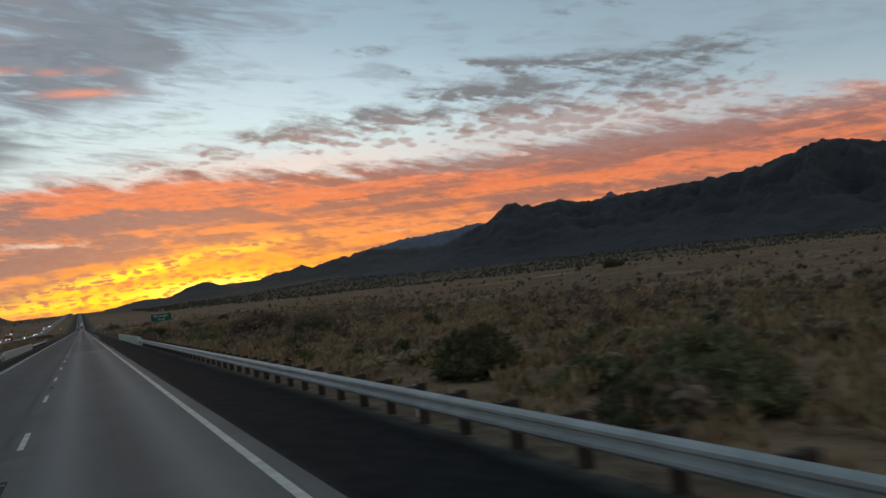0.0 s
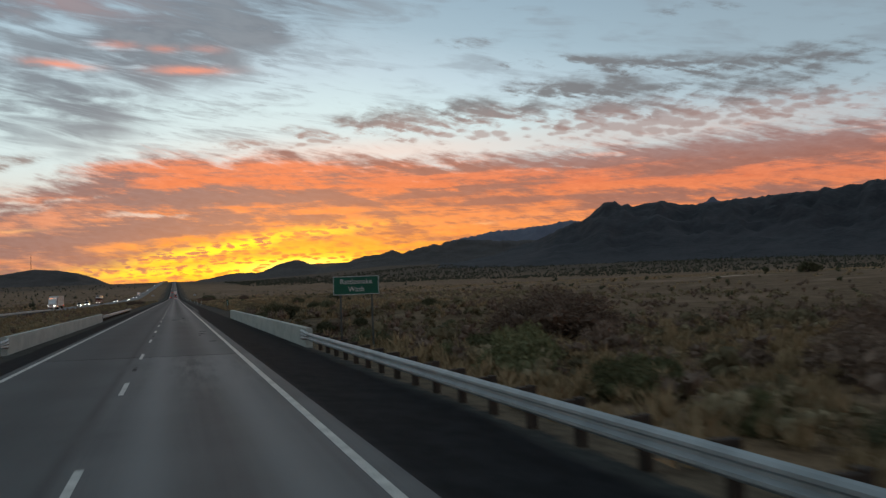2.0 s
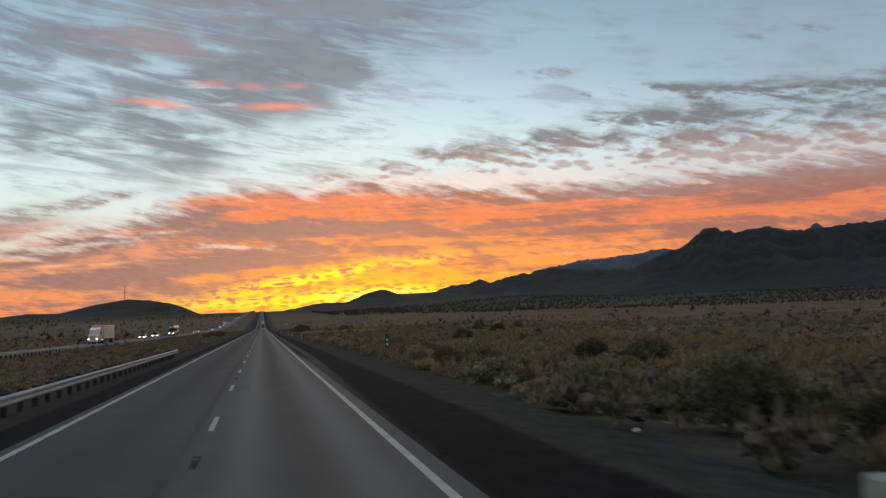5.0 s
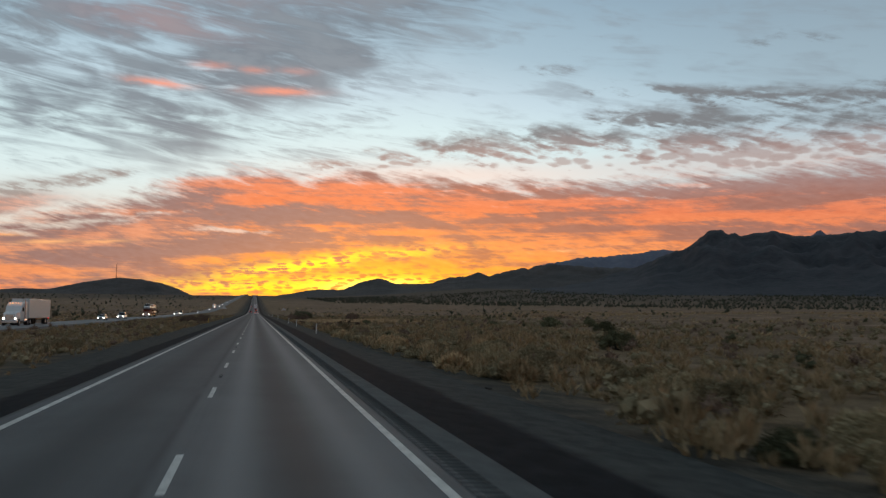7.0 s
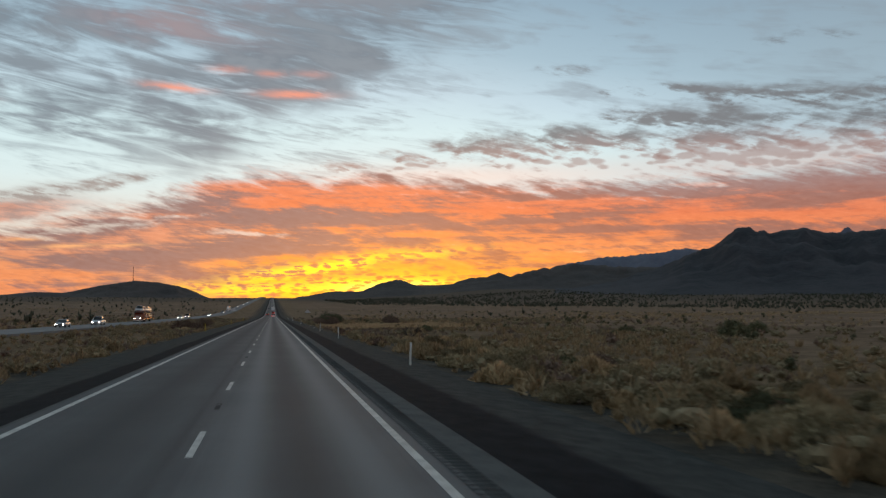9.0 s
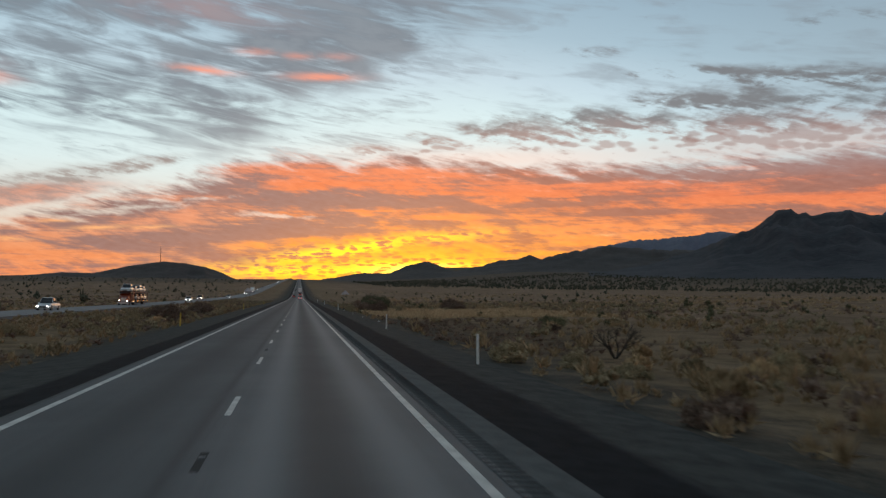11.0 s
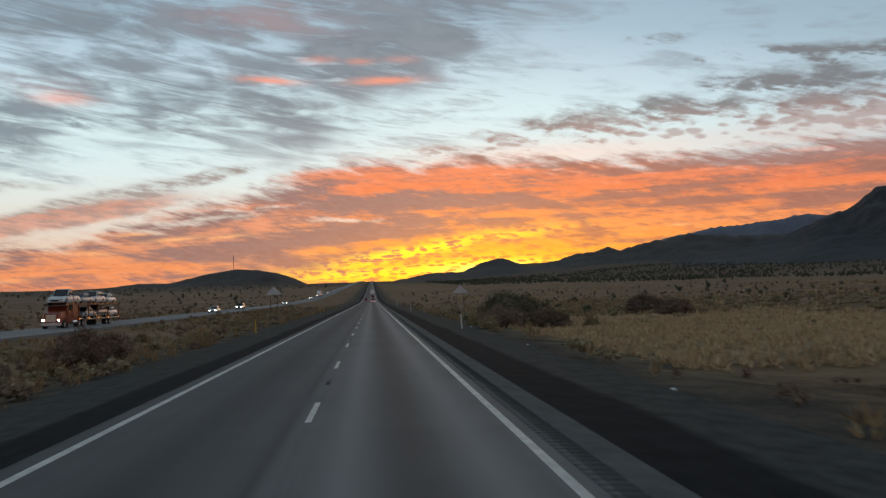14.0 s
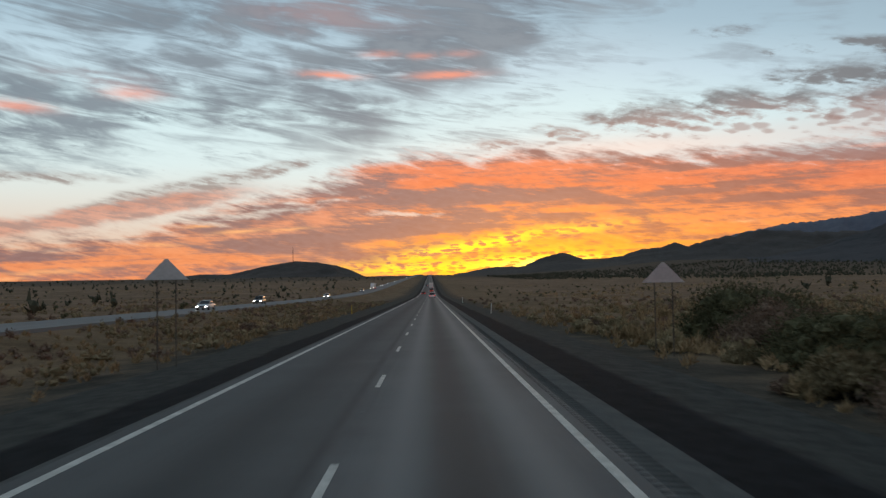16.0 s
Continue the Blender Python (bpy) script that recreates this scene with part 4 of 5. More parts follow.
def radio_mast(at, height):
    """Guyed lattice mast: three legs with rungs and braces."""
    ob = thing("radio_mast", "tall thin lattice radio mast on the hilltop", "mast", at=at)
    ring = [(1.6 * math.cos(k * math.tau / 3), 1.6 * math.sin(k * math.tau / 3)) for k in range(3)]
    for x, y in ring:
        part("leg", tube([(x, y, -6), (x * 0.55, y * 0.55, height)], [0.55, 0.40], 5), M_TIMBER, ob)
    bm = bmesh.new()
    for i in range(14):
        z = height * i / 14
        s, t = 1 - 0.45 * i / 14, 1 - 0.45 * (i + 1) / 14
        for k in range(3):
            a, b = ring[k], ring[(k + 1) % 3]
            tube([(a[0] * s, a[1] * s, z), (b[0] * t, b[1] * t, z + height / 14)], [0.22, 0.22], 4, bm)
    part("bracing", bm, M_TIMBER, ob)
    part("antenna", tube([(0, 0, height), (0, 0, height + 7)], [0.2, 0.1], 5), M_DULL, ob)
    return ob


radio_mast(pose(-648, 4490, 150), 74)

# ---- lines on the shoulder: rumble grooves and lane reflectors ----
def rumble():
    """Milled grooves: low ridges left standing between them."""
    verts, faces = [], []
    y = 206.0
    while y < 640.0:
        b = len(verts)
        for dy, dz in ((0.0, 0.0), (0.05, 0.008), (0.12, 0.008), (0.17, 0.0)):
            verts += [(3.86, y + dy, 0.004 + dz), (4.30, y + dy, -0.016 + dz)]
        faces += [(b, b + 1, b + 3, b + 2), (b + 2, b + 3, b + 5, b + 4), (b + 4, b + 5, b + 7, b + 6)]
        y += 0.30
    ob = from_arrays("rumble_strip", verts, faces, M_SHOULDER, smooth=False)
    tagged(ob, "dark milled rumble strip along the edge of the lane", "rumble strip", kind="stuff")


rumble()
M_SLOT = surface("dark_slot_strip", (0.012, 0.012, 0.012), (0.022, 0.022, 0.022), 3.0, 0.9, 0.1, 8)
slot = None
for k in range(0, 28):
    yc = DASH0 + (2 * k + 0.5) * DASH
    if slot is None:
        # each slot is a thin dark strip lying on the lane
        a = part("marker_slot", box(-0.06, 0.06, -0.7, 0.7, 0.001, 0.004), M_SLOT, road)
        b = part("lane_reflector", box(-0.045, 0.045, -0.04, 0.04, 0.004, 0.016, 0.005), M_DULL, road)
        slot = (a.data, b.data)
    else:
        a, b = new("marker_slot", slot[0]), new("lane_reflector", slot[1])
        a.parent = b.parent = road
    a.location, b.location = (0, yc, 0), (0, yc + 0.3, 0)
# seams where the bridge deck meets the road, and tar patches
M_TAR = surface("tar_patch", (0.008, 0.008, 0.008), (0.018, 0.018, 0.018), 1.5, 0.95, 0.05, 10, spec=0.03)
for y in (93.4,):
    joint = bmesh.new()
    v = [joint.verts.new((x, y - 0.28 * x + dy, z)) for x in (-3.5, 3.45) for dy, z in ((-0.03, 0.001), (-0.03, 0.004), (0.03, 0.004), (0.03, 0.001))]
    for q in ((0, 1, 5, 4), (1, 2, 6, 5), (2, 3, 7, 6), (0, 3, 2, 1), (4, 5, 6, 7)):
        joint.faces.new([v[i] for i in q])
    bmesh.ops.recalc_face_normals(joint, faces=joint.faces)
    tagged(part("deck_joint", joint, M_TAR), "dark joint across the bridge deck", "joint", kind="structure")


def patch(x, y, w, l, seed):
    """A thin uneven patch of tar on the lane."""
    bm = bmesh.new()
    n = 18
    ring = []
    for i in range(n):
        a = i * math.tau / n
        r = 1 + 0.35 * noise.noise((math.cos(a) * 1.3, math.sin(a) * 1.3, seed))
        ring.append((x + w * r * math.cos(a), y + l * r * math.sin(a)))
    top = [bm.verts.new((a, b, 0.0065)) for a, b in ring]
    bot = [bm.verts.new((a, b, 0.001)) for a, b in ring]
    bm.faces.new(top)
    for i in range(n):
        bm.faces.new((bot[i], bot[(i + 1) % n], top[(i + 1) % n], top[i]))
    part("tar_patch", bm, M_TAR, road)


for k, (x, y, w, l) in enumerate(((2.8, 111.8, 0.22, 0.30), (3.05, 102.7, 0.20, 0.16), (2.6, 109.6, 0.08, 0.12), (1.2, 146.2, 0.20, 0.16), (1.03, 146.8, 0.16, 0.12), (2.1, 151.2, 0.20, 0.8), (2.9, 115.2, 0.24, 0.22))):
    patch(x, y, w, l, k * 3.1)

# ---- vehicles ----
M_GLASS = surface("dark_car_glass", (0.010, 0.012, 0.014), (0.014, 0.016, 0.018), 1.0, 0.12, 0.0, 4, spec=0.6)
M_TYRE = surface("black_rubber", (0.012, 0.012, 0.012), (0.020, 0.020, 0.020), 4.0, 0.85, 0.05, 8)
M_RIM = surface("alloy_rim", (0.30, 0.30, 0.31), (0.40, 0.40, 0.41), 4.0, 0.4, 0.0, 6, metal=0.8)
M_HEAD = lamp_glow("lit_headlight", (1.0, 0.93, 0.80), 14.0)
M_TAIL = lamp_glow("lit_tail_light", (1.0, 0.03, 0.02), 2.2)
M_ORANGE = lamp_glow("lit_amber_lamp", (1.0, 0.32, 0.04), 5.0)
M_CHROME = surface("chrome", (0.55, 0.55, 0.56), (0.65, 0.65, 0.66), 2.0, 0.15, 0.0, 6, metal=1.0)
PAINTS = {k: surface(k + "_car_paint", tuple(0.92 * c for c in v), v, 0.8, 0.28, 0.0, 9, spec=0.6) for k, v in
          {"white": (0.62, 0.63, 0.63), "silver": (0.34, 0.35, 0.36), "black": (0.018, 0.018, 0.020), "red": (0.26, 0.03, 0.022), "grey": (0.10, 0.105, 0.11), "orange": (0.20, 0.038, 0.014)}.items()}


def loft(sections, bm=None):
    """Skin through rings of equal length."""
    bm = bm or bmesh.new()
    rings = [[bm.verts.new(p) for p in s] for s in sections]
    k = len(rings[0])
    for r0, r1 in zip(rings, rings[1:]):
        for i in range(k):
            bm.faces.new((r0[i], r0[(i + 1) % k], r1[(i + 1) % k], r1[i]))
    bm.faces.new(rings[0][::-1]), bm.faces.new(rings[-1])
    bmesh.ops.recalc_face_normals(bm, faces=bm.faces)
    return bm


def hull(y, half, z0, z1, tuck=0.85, r=0.12):
    """A rounded cross-section at y of a vehicle's shell."""
    return [(-half * 0.92, y, z0), (half * 0.92, y, z0), (half, y, z0 + r), (half, y, (z0 + z1) / 2), (half * (tuck + 1) / 2, y, z1 - r * 0.6), (half * tuck, y, z1),
            (-half * tuck, y, z1), (-half * (tuck + 1) / 2, y, z1 - r * 0.6), (-half, y, (z0 + z1) / 2), (-half, y, z0 + r)]


def wheel(parent, x, y, r, w):
    ob = part("wheel", tube([(x - w / 2, y, r), (x - w / 2 + 0.02, y, r), (x + w / 2 - 0.02, y, r), (x + w / 2, y, r)], [r * 0.93, r, r, r * 0.93], 18), M_TYRE, parent)
    s = 1 if x > 0 else -1
    xx = x + s * (w / 2)
    part("rim", tube([(xx - s * 0.03, y, r), (xx + s * 0.012, y, r)], [r * 0.62, r * 0.5], 12), M_RIM, ob)
    return ob


def car(label, paint, at, kind="sedan", lights=True, name="car", group="vehicles on the road"):
    """Front towards -y."""
    ob = thing(name, label, "car" if kind != "pickup" else "pickup", group, at=at)
    tall = {"sedan": 1.45, "suv": 1.72, "pickup": 1.88}[kind]
    half = {"sedan": 0.90, "suv": 0.95, "pickup": 1.0}[kind]
    L = {"sedan": 4.7, "suv": 4.7, "pickup": 5.7}[kind]
    w = 0.92 if kind != "sedan" else 0.80
    m = PAINTS[paint]
    ys = [0.0, 0.12, 0.9, 1.35, L * 0.6, L - 0.7, L - 0.1, L]
    tops = [w * 0.72, w * 0.86, w * 1.04, w * 1.13, w * 1.15, w * 1.17, w * 1.1, w * 0.85]
    part("body", loft([hull(y - L / 2, half * (0.86 if i in (0, 7) else 0.96 if i in (1, 6) else 1), 0.30 if 0 < i < 7 else 0.42, t) for i, (y, t) in enumerate(zip(ys, tops))]), m, ob, smooth=False)
    c0, c1, c2, c3 = {"sedan": (1.35, 2.2, 3.5, 4.25), "suv": (1.25, 2.0, 4.1, 4.6), "pickup": (1.6, 2.35, 3.4, 3.75)}[kind]
    zb = w * 1.12
    part("cabin_glass", loft([hull(c0 - L / 2, half * 0.88, zb - 0.06, zb + 0.02), hull(c1 - L / 2, half * 0.84, zb - 0.06, tall - 0.05, 0.82), hull(c2 - L / 2, half * 0.84, zb - 0.06, tall - 0.05, 0.82), hull(c3 - L / 2, half * 0.86, zb - 0.06, zb + 0.05)]), M_GLASS, ob, "dark window glass")
    part("roof", loft([hull(c1 - L / 2 - 0.05, half * 0.70, tall - 0.075, tall - 0.03, 0.9, 0.02), hull((c1 + c2) / 2 - L / 2, half * 0.72, tall - 0.075, tall, 0.9, 0.02), hull(c2 - L / 2 + 0.08, half * 0.70, tall - 0.075, tall - 0.03, 0.9, 0.02)]), m, ob)
    for s in (-1, 1):
        for y in (L * 0.18, L * 0.80):
            wheel(ob, s * (half - 0.10), y - L / 2, 0.34 if kind == "sedan" else 0.38, 0.22)
        hl = part("headlight", box(s * half * 0.68 - 0.17, s * half * 0.68 + 0.17, -L / 2 - 0.02, -L / 2 + 0.06, w * 0.60, w * 0.74, 0.02), M_HEAD if lights else M_RIM, ob)
        part("tail_light", box(s * half * 0.74 - 0.13, s * half * 0.74 + 0.13, L / 2 - 0.05, L / 2 + 0.02, w * 0.78, w * 0.98, 0.02), M_TAIL if lights else PAINTS["red"], ob)
        part("door_mirror", box(s * (half + 0.08) - 0.09, s * (half + 0.08) + 0.09, c0 + 0.35 - L / 2, c0 + 0.47 - L / 2, zb + 0.02, zb + 0.16, 0.03), m, ob)
        part("pillar", tube([(s * half * 0.86, c0 + 0.05 - L / 2, zb), (s * half * 0.74, c1 - 0.02 - L / 2, tall - 0.06)], [0.035, 0.03], 5), m, ob)
    part("rear_bumper", box(-half * 0.86, half * 0.86, L / 2 - 0.1, L / 2 + 0.05, 0.36, 0.56, 0.03), m, ob)
    part("grille", box(-half * 0.45, half * 0.45, -L / 2 - 0.03, -L / 2 + 0.05, 0.45, 0.62, 0.01), M_TYRE, ob)
    if kind == "pickup":
        part("bed", box(-half * 0.85, half * 0.85, 4.0 - L / 2, L - 0.25 - L / 2, zb + 0.0, zb + 0.02, 0.004), M_TYRE, ob)
    return ob


def tractor(ob, paint, sleeper=3.1):
    """The conventional cab of a road train, nose towards -y, in the thing's own frame."""
    m = PAINTS[paint]
    part("hood", loft([hull(0.0, 0.85, 0.75, 1.75, 0.85), hull(0.3, 1.0, 0.6, 1.95, 0.82), hull(1.9, 1.08, 0.6, 2.15, 0.85)]), m, ob)
    part("cab", loft([hull(1.85, 1.12, 0.7, 2.15, 0.95), hull(2.4, 1.15, 0.7, 3.0, 0.92), hull(3.4, 1.17, 0.7, sleeper + 0.35, 0.9), hull(5.4, 1.17, 0.7, sleeper + 0.55, 0.92)]), m, ob)
    part("windscreen", loft([hull(1.95, 0.98, 2.15, 2.25, 0.96, 0.02), hull(2.32, 0.98, 2.15, 2.86, 0.94, 0.02)]), M_GLASS, ob)
    part("grille", box(-0.55, 0.55, -0.05, 0.06, 0.85, 1.65, 0.03), M_CHROME, ob, "chrome grille")
    part("bumper", box(-1.15, 1.15, -0.12, 0.12, 0.40, 0.74, 0.04), M_CHROME, ob, "chrome bumper")
    for s in (-1, 1):
        part("headlight", box(s * 0.82 - 0.11, s * 0.82 + 0.11, -0.06, 0.05, 0.97, 1.14, 0.02), M_HEAD, ob)
        part("stack", tube([(s * 1.22, 3.7, 0.9), (s * 1.22, 3.7, 3.9)], [0.07, 0.07], 8), M_CHROME, ob)
        part("side_window", box(s * 1.16 - 0.02, s * 1.16 + 0.02, 2.5, 3.25, 2.1, 2.75, 0.01), M_GLASS, ob)
        part("fuel_tank", tube([(s * 0.95, 3.3, 0.75), (s * 0.95, 4.9, 0.75)], [0.30, 0.30], 14), M_CHROME, ob)
        wheel(ob, s * 1.02, 1.0, 0.5, 0.28)
        for y in (5.6, 6.9):
            wheel(ob, s * 0.95, y, 0.5, 0.55)
    for k in range(5):
        part("roof_lamp", box(-0.75 + 0.375 * k - 0.05, -0.75 + 0.375 * k + 0.05, 2.9, 3.0, sleeper + 0.26, sleeper + 0.33, 0.01), M_ORANGE, ob)
    part("chassis", box(-0.42, 0.42, 2.0, 7.6, 0.62, 0.88, 0.02), M_TYRE, ob)


def box_truck(label, paint, at, trailer=14.0):
    ob = thing("semi_truck", label, "truck", "vehicles on the road", at=at)
    tractor(ob, paint)
    part("trailer_box", box(-1.28, 1.28, 5.9, 5.9 + trailer, 1.15, 4.1, 0.04), PAINTS["white"], ob, "white box trailer")
    part("trailer_rail", box(-1.29, 1.29, 5.88, 5.92 + trailer, 1.05, 1.16, 0.02), M_RIM, ob)
    for s in (-1, 1):
        for y in (3.2, 4.5):
            wheel(ob, s * 0.95, 5.9 + trailer - y + 1.5, 0.5, 0.55)
        part("tail_light", box(s * 1.0 - 0.12, s * 1.0 + 0.12, 5.9 + trailer, 5.93 + trailer, 0.95, 1.05), M_TAIL, ob)
    part("rear_guard", box(-1.1, 1.1, 5.8 + trailer, 5.9 + trailer, 0.45, 0.55, 0.02), M_RIM, ob)
    return ob


def car_hauler(at):
    ob = thing("car_hauler", "orange car-carrier truck loaded with white and silver cars", "truck", "vehicles on the road", at=at)
    tractor(ob, "orange", 2.2)
    part("lower_deck", box(-1.2, 1.2, 7.4, 21.5, 0.85, 1.0, 0.03), PAINTS["grey"], ob)
    part("upper_deck", box(-1.15, 1.15, 1.2, 21.5, 2.62, 2.72, 0.02), PAINTS["grey"], ob)
    for s in (-1, 1):
        for y in (5.6, 9.0, 12.5, 16.5, 21.2):
            part("frame_post", box(s * 1.2 - 0.05, s * 1.2 + 0.05, y - 0.07, y + 0.07, 0.9, 2.9, 0.01), PAINTS["orange"], ob)
            part("side_lamp", box(s * 1.26 - 0.02, s * 1.26 + 0.02, y - 0.07, y + 0.07, 1.0, 1.06), M_ORANGE, ob)
        part("deck_rail", box(s * 1.2 - 0.03, s * 1.2 + 0.03, 1.2, 21.5, 2.72, 2.90, 0.01), PAINTS["orange"], ob)
        part("diagonal", tube([(s * 1.2, 9.0, 2.65), (s * 1.2, 12.5, 1.0)], [0.05, 0.05], 6), PAINTS["orange"], ob)
        for y in (16.0, 17.3):
            wheel(ob, s * 0.95, y, 0.45, 0.55)
    return ob


FZ = -0.146                      # the other carriageway's surface
box_truck("white semi truck with white box trailer and lit headlights", "white", pose(-34.6, 341, FZ))
car("silver saloon car with lit headlights", "silver", pose(-34.4, 419, FZ))
car("white pickup with lit headlights", "white", pose(-34.4, 450, FZ), "pickup", name="pickup")
hx, hy = -34.6, 504.0
car_hauler(pose(hx, hy, FZ))
for dy, dz, paint, kind, tip in ((4.0, 2.73, "white", "pickup", 4), (9.4, 2.73, "silver", "sedan", 0), (14.2, 2.73, "white", "suv", 0), (18.9, 2.73, "white", "sedan", 0), (10.4, 1.01, "silver", "sedan", 0), (15.2, 1.01, "grey", "suv", 0), (19.6, 1.01, "white", "sedan", 0)):
    car(paint + " car with dark windows, carried on a transporter", paint, pose(hx, hy + dy, FZ + dz), kind, lights=False, name="carried_car", group="cars on the transporter")
far_traffic = [(588, "white", "sedan"), (640, "grey", "suv"), (735, "white", "sedan"), (905, "silver", "suv"), (1085, "white", "sedan"), (1180, "silver", "suv"), (1330, "white", "suv"), (1520, "white", "sedan"), (1760, "silver", "sedan")]
for y, paint, kind in far_traffic:
    car(paint + " car far off with lit headlights", paint, pose(-34.4 + 2.5 * (y % 3 == 0), y, FZ + far_grade(y)), kind)
box_truck("white semi truck far off with lit headlights", "white", pose(-34.6, 985, FZ + far_grade(985)))
# traffic ahead, seen from behind
car("white car seen from behind with red tail lights", "white", pose(1.85, 735, grade(735) + 0.006, 0, 0, 180), "suv")
car("dark car with red tail lights", "black", pose(-1.9, 850, grade(850) + 0.006, 0, 0, 180))
car("red car far ahead with red tail lights", "red", pose(1.85, 925, grade(925) + 0.006, 0, 0, 180), "suv")
box_truck("dark red semi truck far ahead seen from behind", "red", pose(1.85, 1040, grade(1040) + 0.006, -1.2, 0, 180))
car("grey car far ahead with red tail lights", "grey", pose(-1.9, 1130, grade(1130) + 0.006, 0, 0, 180))


# short white posts behind the guardrail, litter and stones on the verge
def short_post():
    ob = thing("marker_post", "short white marker post behind the guardrail", "marker post", "guardrail markers")
    bm = box(-0.045, 0.045, -0.012, 0.012, -0.75, 0.0, 0.006)
    part("blade", bm, M_POST, ob)
    part("reflector", box(-0.032, 0.032, -0.0165, -0.0125, -0.14, -0.03, 0.002), M_REFLECT, ob)
    return ob


first = short_post()
first.matrix_basis = pose(7.5, 12.1, 0.38, 0, 1.0)
for y in (16.4, 32.0, 87.0):
    copy_thing(first, pose(7.5, y, 0.38, 0, -1.5))


def stone(name, label, category, mat, x, y, w, seed, group):
    """A lump with uneven faces, half sunk."""
    rng = random.Random(seed)
    bm = bmesh.new()
    bmesh.ops.create_icosphere(bm, subdivisions=2, radius=w / 2)
    o = Vector((rng.uniform(0, 50), rng.uniform(0, 50), 0))
    for v in bm.verts:
        v.co *= 1 + 0.5 * noise.noise(v.co * (2.2 / w) + o)
        v.co.z *= 0.6
    me = bpy.data.meshes.new(name)
    bm.to_mesh(me)
    bm.free()
    me.materials.append(mat)
    ob = new(name, me)
    ob.matrix_basis = pose(x, y, land(x, y) + 0.10 * w, 0, 0, rng.uniform(0, 360))
    return tagged(ob, label, category, group)


M_LITTER = surface("dirty_white_plastic", (0.50, 0.50, 0.49), (0.68, 0.68, 0.66), 6.0, 0.6, 0.05, 20)
M_STONE = surface("dark_verge_stone", (0.035, 0.031, 0.028), (0.07, 0.062, 0.055), 6.0, 0.95, 0.2, 12)
for k, (x, y, w) in enumerate(((9.9, 164.8, 0.22), (8.8, 168.5, 0.14), (9.3, 428.0, 0.18), (9.7, 410.0, 0.22), (9.4, 450.0, 0.16), (10.6, 359.0, 0.24), (9.55, 477.0, 0.18))):
    stone("litter", "scrap of crumpled white litter on the gravel verge", "litter", M_LITTER, x, y, w, k, "verge litter")
for k, (x, y, w) in enumerate(((8.2, 164.3, 0.30), (8.3, 409.0, 0.32), (-7.3, 481.6, 0.30), (9.4, 233.0, 0.26), (9.0, 318.0, 0.24))):
    stone("rock", "dark rough rock on the gravel verge", "rock", M_STONE, x, y, w, 40 + k, "verge rocks")

# ---- plants ----
def leafy(name, tones, spread=0.35):
    """Matt leaves that differ from piece to piece."""
    mat = bpy.data.materials.new(name)
    mat.use_nodes = True
    n = Nodes(mat.node_tree)
    g = n.add("ShaderNodeNewGeometry")
    big = n.noise(g.outputs["Position"], 0.35, 3.0, 0.6)
    t = n.m("ADD", n.m("MULTIPLY", g.outputs["Random Per Island"], 0.6), n.m("MULTIPLY", big, 0.55))
    col = n.ramp(t, [(0.15, tones[0]), (0.5, tones[1]), (0.9, tones[2])])
    o = n.add("ShaderNodeObjectInfo").outputs["Random"]
    h = n.add("ShaderNodeHueSaturation")
    n.put(h.inputs["Value"], n.m("ADD", 1 - spread, n.m("MULTIPLY", o, 2 * spread)))
    n.put(h.inputs["Color"], col)
    p = n.add("ShaderNodeBsdfPrincipled")
    n.put(p.inputs["Base Color"], h.outputs[0])
    p.inputs["Roughness"].default_value, p.inputs["Specular IOR Level"].default_value = 0.9, 0.1
    n.put(n.add("ShaderNodeOutputMaterial").inputs[0], p.outputs[0])
    return mat


M_SAGE = leafy("grey_green_leaves", ((0.15, 0.118, 0.066), (0.275, 0.216, 0.128), (0.40, 0.32, 0.195)))
M_CREOSOTE = leafy("dark_olive_leaves", ((0.044, 0.044, 0.025), (0.092, 0.090, 0.050), (0.155, 0.148, 0.083)))
M_STRAW = leafy("dry_straw", ((0.20, 0.135, 0.070), (0.36, 0.252, 0.140), (0.50, 0.365, 0.213)))
M_BRUSH = leafy("brown_dry_brush", ((0.085, 0.057, 0.043), (0.165, 0.113, 0.083), (0.25, 0.175, 0.13)))
M_OLIVE = leafy("olive_scrub_leaves", ((0.095, 0.076, 0.043), (0.190, 0.150, 0.086), (0.285, 0.230, 0.135)))
M_GREEN_LEAF = leafy("olive_green_leaves", ((0.060, 0.062, 0.030), (0.125, 0.124, 0.062), (0.205, 0.195, 0.105)))
M_TWIG = surface("grey_brown_twigs", (0.030, 0.024, 0.019), (0.060, 0.050, 0.040), 5.0, 0.9, 0.1, 8)
M_WOODS = leafy("far_scrub_leaves", ((0.028, 0.031, 0.022), (0.060, 0.063, 0.044), (0.115, 0.112, 0.078)), 0.0)


